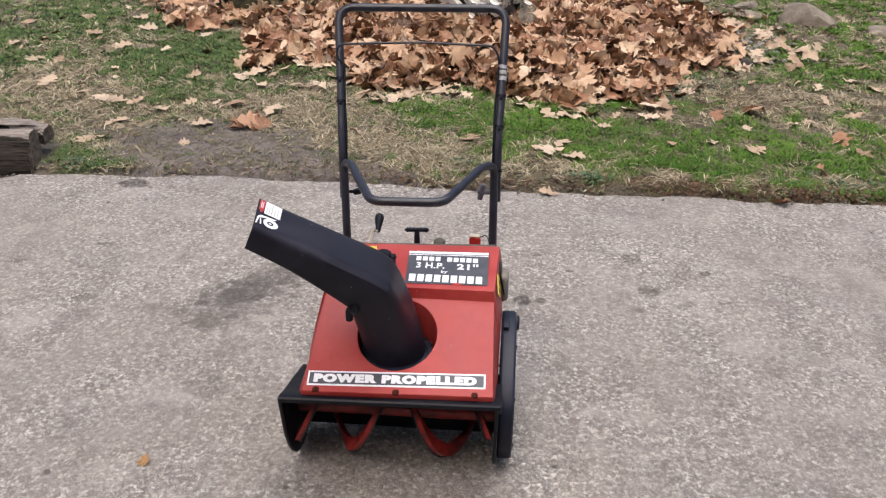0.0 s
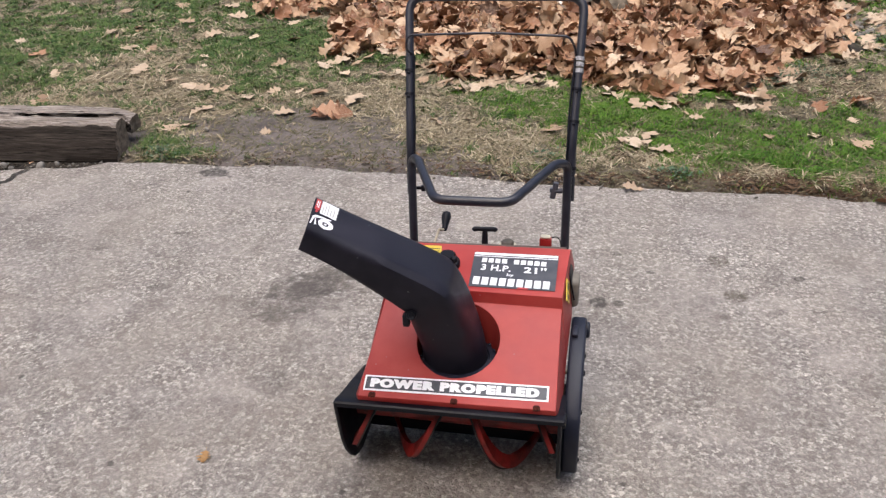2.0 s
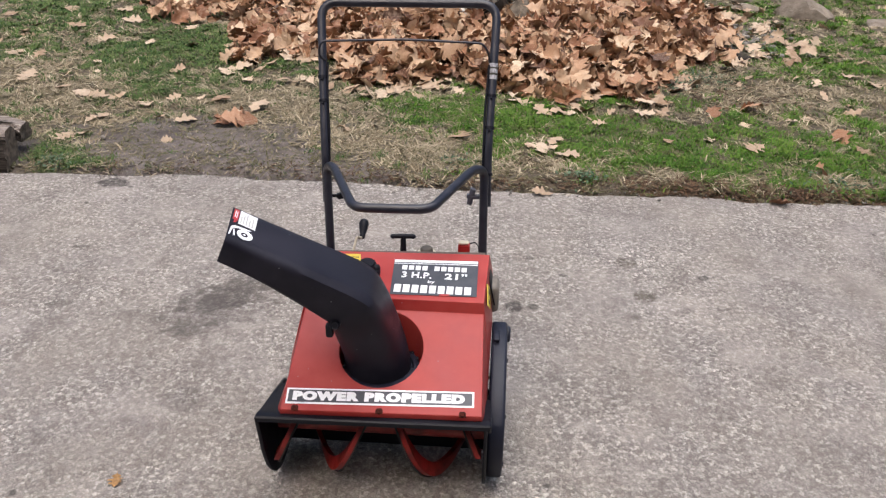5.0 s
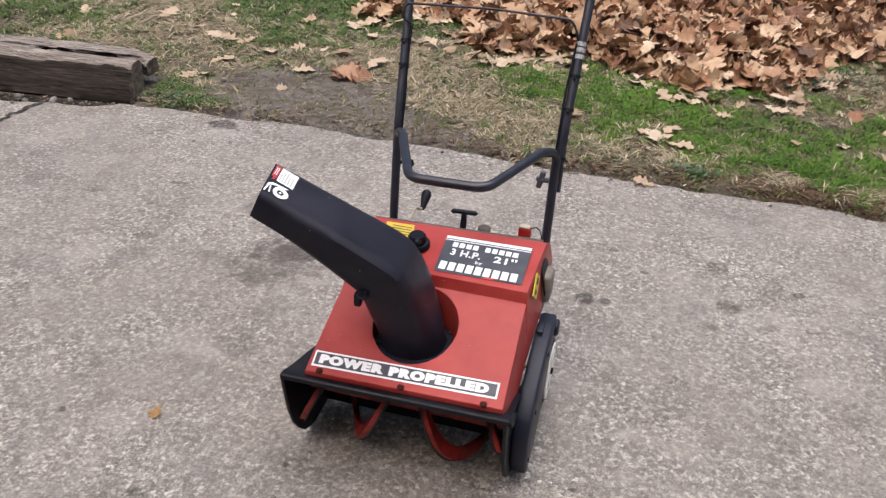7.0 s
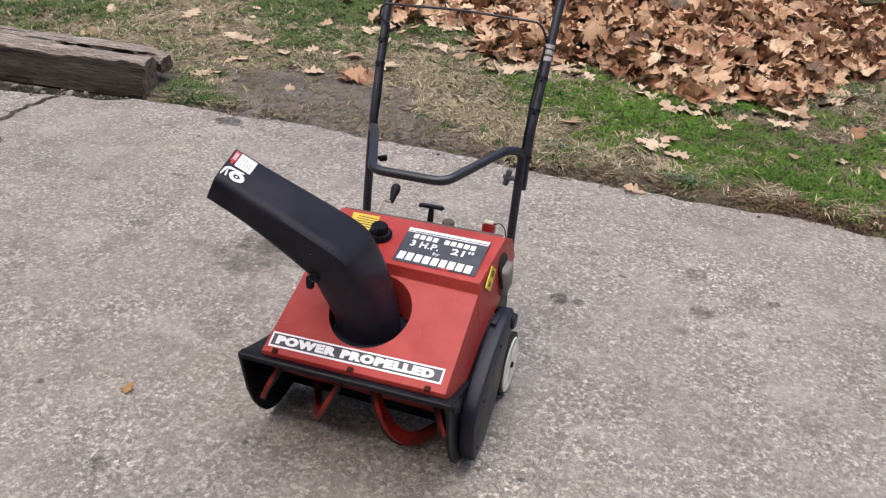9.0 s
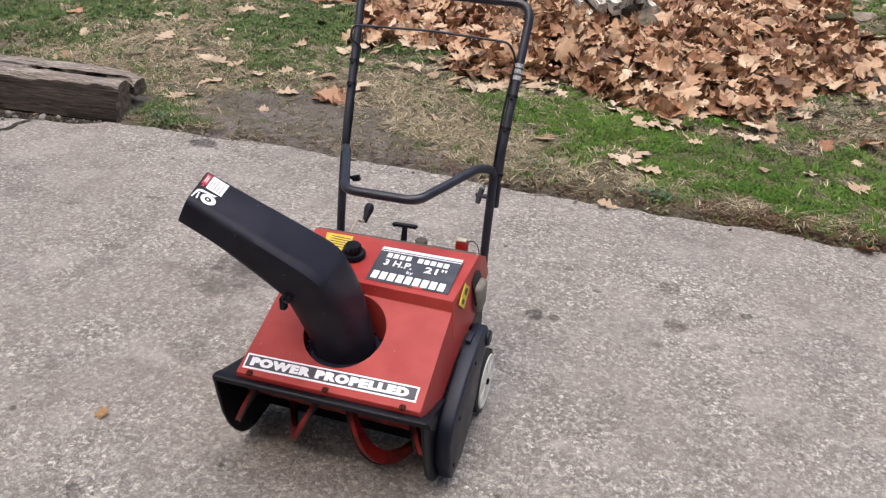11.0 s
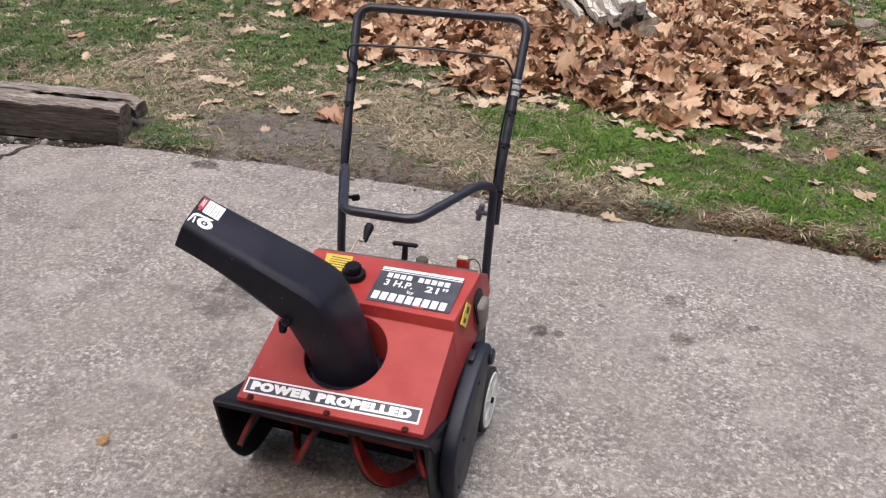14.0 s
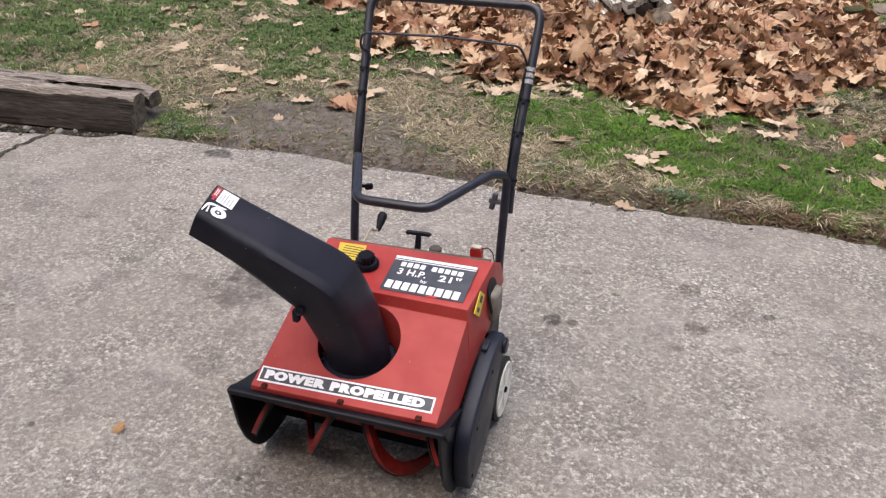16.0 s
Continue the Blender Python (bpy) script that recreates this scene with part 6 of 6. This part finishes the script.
RIGHT_SPOTS = ((-0.05, 3.37, .14), (0.17, 2.57, .15), (0.92, 2.77, .085), (0.76, 2.90, .08), (1.17, 2.95, .14), (1.22, 3.33, .19), (1.06, 3.56, .16), (0.65, 2.49, .12), (0.58, 2.39, .15), (0.69, 2.31, .13),
               (0.56, 1.92, .105), (1.44, 2.57, .09), (1.69, 2.78, .08), (1.66, 2.48, .125), (2.06, 2.92, .09), (1.97, 2.88, .08), (2.33, 3.55, .11), (2.60, 3.70, .12), (2.68, 3.57, .11),
               (2.80, 4.00, .12), (2.19, 2.47, .11), (2.49, 4.43, .17), (2.59, 4.15, .11), (2.96, 3.83, .12), (0.55, 2.44, .10), (1.50, 3.40, .12), (1.32, 3.42, .11))
RUST_SPOTS = ((-3.29, 3.64, .13), (1.56, 2.97, .10), (1.79, 3.08, .12), (1.78, 3.00, .15), (1.46, 3.37, .12), (2.14, 2.62, .12), (1.86, 2.20, .10), (1.58, 1.87, .10), (-1.03, 2.66, .17), (-1.10, 2.71, .15),
              (-0.96, 2.64, .15), (-1.00, 2.72, .14), (-1.07, 2.62, .12))
spot_rng = random.Random(77)
for shapes, spots in ((LAWN_MESHES, LEFT_SPOTS), (LAWN_MESHES, RIGHT_SPOTS), (RUST_MESHES, RUST_SPOTS)):
    for i, (x, y, length) in enumerate(spots):
        ob = new("fallen_leaf", shapes[i % len(shapes)])
        on_drive = y < edge_y(x)
        rust = shapes is RUST_MESHES
        base = 0.003 if on_drive else ground_height(x, y) + (0.008 if rust else 0.014)
        ob.matrix_world = leaf_pose(spot_rng, x, y, base, length * (1.15 if x < 0 and not rust else 1.0), 6 if not rust else 20)
        tagged(ob, ("curled rust-brown" if rust else "dry tan") + (" oak leaf on the driveway edge" if on_drive else " oak leaf lying on the lawn"), "leaf", "fallen leaves on the lawn")
small_leaf = LAWN_MESHES[3].copy()
small_leaf.materials.clear()
small_leaf.materials.append(LEAF_YELLOW)
ob = new("fallen_leaf", small_leaf)
ob.matrix_world = leaf_pose(spot_rng, -0.688, 0.085, 0.003, 0.05, 4)
tagged(ob, "small yellow-brown leaf on the asphalt", "leaf")
small_leaf = LAWN_MESHES[5].copy()
small_leaf.materials.clear()
small_leaf.materials.append(LEAF_RUST)
ob = new("fallen_leaf", small_leaf)
ob.matrix_world = leaf_pose(spot_rng, -2.33, 1.945, 0.004, 0.04, 8)
tagged(ob, "small rust-brown leaf by the timber", "leaf")

more = random.Random(31)
scatter = []
while len(scatter) < 80:
    y = 2.3 + 4.4 * more.random() ** 1.3
    x = more.uniform(-1, 1) * (1.5 + 0.55 * y)
    if pile_height(x, y) == 0 and y > edge_y(x) + 0.3:
        near = min(abs(x - 0.2), 9) < 2.6
        if more.random() < (0.25 if y < 3 else 0.75) * (1 if near else 0.6):
            scatter.append((x, y, ground_height(x, y) + 0.012, more.uniform(0.05, 0.12), 16))
while len(scatter) < 130:
    x, y = more.uniform(-1.6, 2.6), more.uniform(2.7, 4.6)
    if pile_height(x, y) == 0 and pile_height(x, y + 0.22) > 0:
        scatter.append((x, y, ground_height(x, y) + 0.012, more.uniform(0.09, 0.15), 18))
while len(scatter) < 235:
    x, y = more.gauss(2.25, 0.22), more.uniform(4.0, 5.6)
    scatter.append((x, y, ground_height(x, y) + 0.015, more.uniform(0.06, 0.13), 25))
joined_leaves("scattered_leaves", scatter, None, "scattered tan leaves and leaf pieces on the lawn", 5, FLAT_SHAPES + SHAPES[:5], LEAF_TAN)

# the heap
heap_bm = bmesh.new()
hx = [-3.2 + 5.8 * i / 110 for i in range(111)]
hy = [2.8 + 5.2 * i / 100 for i in range(101)]
grid = {}
for j, y in enumerate(hy):
    for i, x in enumerate(hx):
        h = pile_height(x, y)
        grid[i, j] = heap_bm.verts.new((x, y, ground_height(x, y) + h - 0.035 if h > 0 else -0.06))
for j in range(100):
    for i in range(110):
        heap_bm.faces.new((grid[i, j], grid[i + 1, j], grid[i + 1, j + 1], grid[i, j + 1]))
heap = thing("leaf_heap", "large heap of curled tan and rust oak leaves on the lawn", "leaf heap")
part("litter_bed", heap_bm, LITTER, heap, "dark packed litter under the leaves", 80)
pile_rng = random.Random(99)
near_places, far_places = [], []
while len(near_places) + len(far_places) < 5200:
    y = 2.95 + 4.2 * pile_rng.random() ** 1.15
    x = pile_rng.uniform(-3.0, 2.5)
    h = pile_height(x, y)
    if h <= 0.004 or (x < -1.2 and pile_rng.random() < 0.5):
        continue
    z = ground_height(x, y) + h + pile_rng.uniform(-0.03, 0.035)
    place = (x, y, z, pile_rng.uniform(0.11, 0.19), 36)
    if y < 3.95 and -0.6 < x < 1.9 and z > h and len(near_places) < 300:
        near_places.append(place)
    else:
        far_places.append(place)
joined_leaves("leaf_mass", far_places, heap, "curled tan oak leaves", 6, SHAPES, LEAF)
for i, (x, y, z, size, tilt) in enumerate(near_places):
    ob = new("leaf", LEAF_MESHES[pile_rng.randrange(len(LEAF_MESHES))])
    ob.parent = heap
    ob.matrix_world = leaf_pose(pile_rng, x, y, z, size, tilt)

def weeds(spots):
    rng = random.Random(41)
    verts, faces = [], []
    for cx, cy, n, spread in spots:
        for _ in range(n):
            x, y = rng.gauss(cx, spread), rng.gauss(cy, spread * 0.6)
            if y < edge_y(x) + 0.02:
                continue
            m = pose(x, y, ground_height(x, y) + rng.uniform(.004, .03), rng.gauss(0, 25), rng.gauss(0, 25), rng.uniform(0, 360)) @ Matrix.Scale(rng.uniform(.012, .03), 4)
            o = len(verts)
            verts += [tuple(m @ Vector(v)) for v in ((0, 0, 0), (.5, .22, .12), (1, 0, .02), (.5, -.22, .12))]
            faces.append((o, o + 1, o + 2, o + 3))
    me = bpy.data.meshes.new("weeds")
    me.from_pydata(verts, [], faces)
    me.materials.append(WEED)
    return tagged(new("weeds", me), "grey-green low weeds at the lawn edge", "weeds", kind="stuff")


weeds(((1.32, 3.42, 260, 0.12), (1.62, 3.62, 260, 0.14), (0.74, 2.06, 120, 0.05), (0.2, 2.2, 60, 0.06), (2.15, 4.3, 200, 0.16), (1.9, 2.05, 120, 0.12), (-1.72, 2.1, 120, 0.06)))
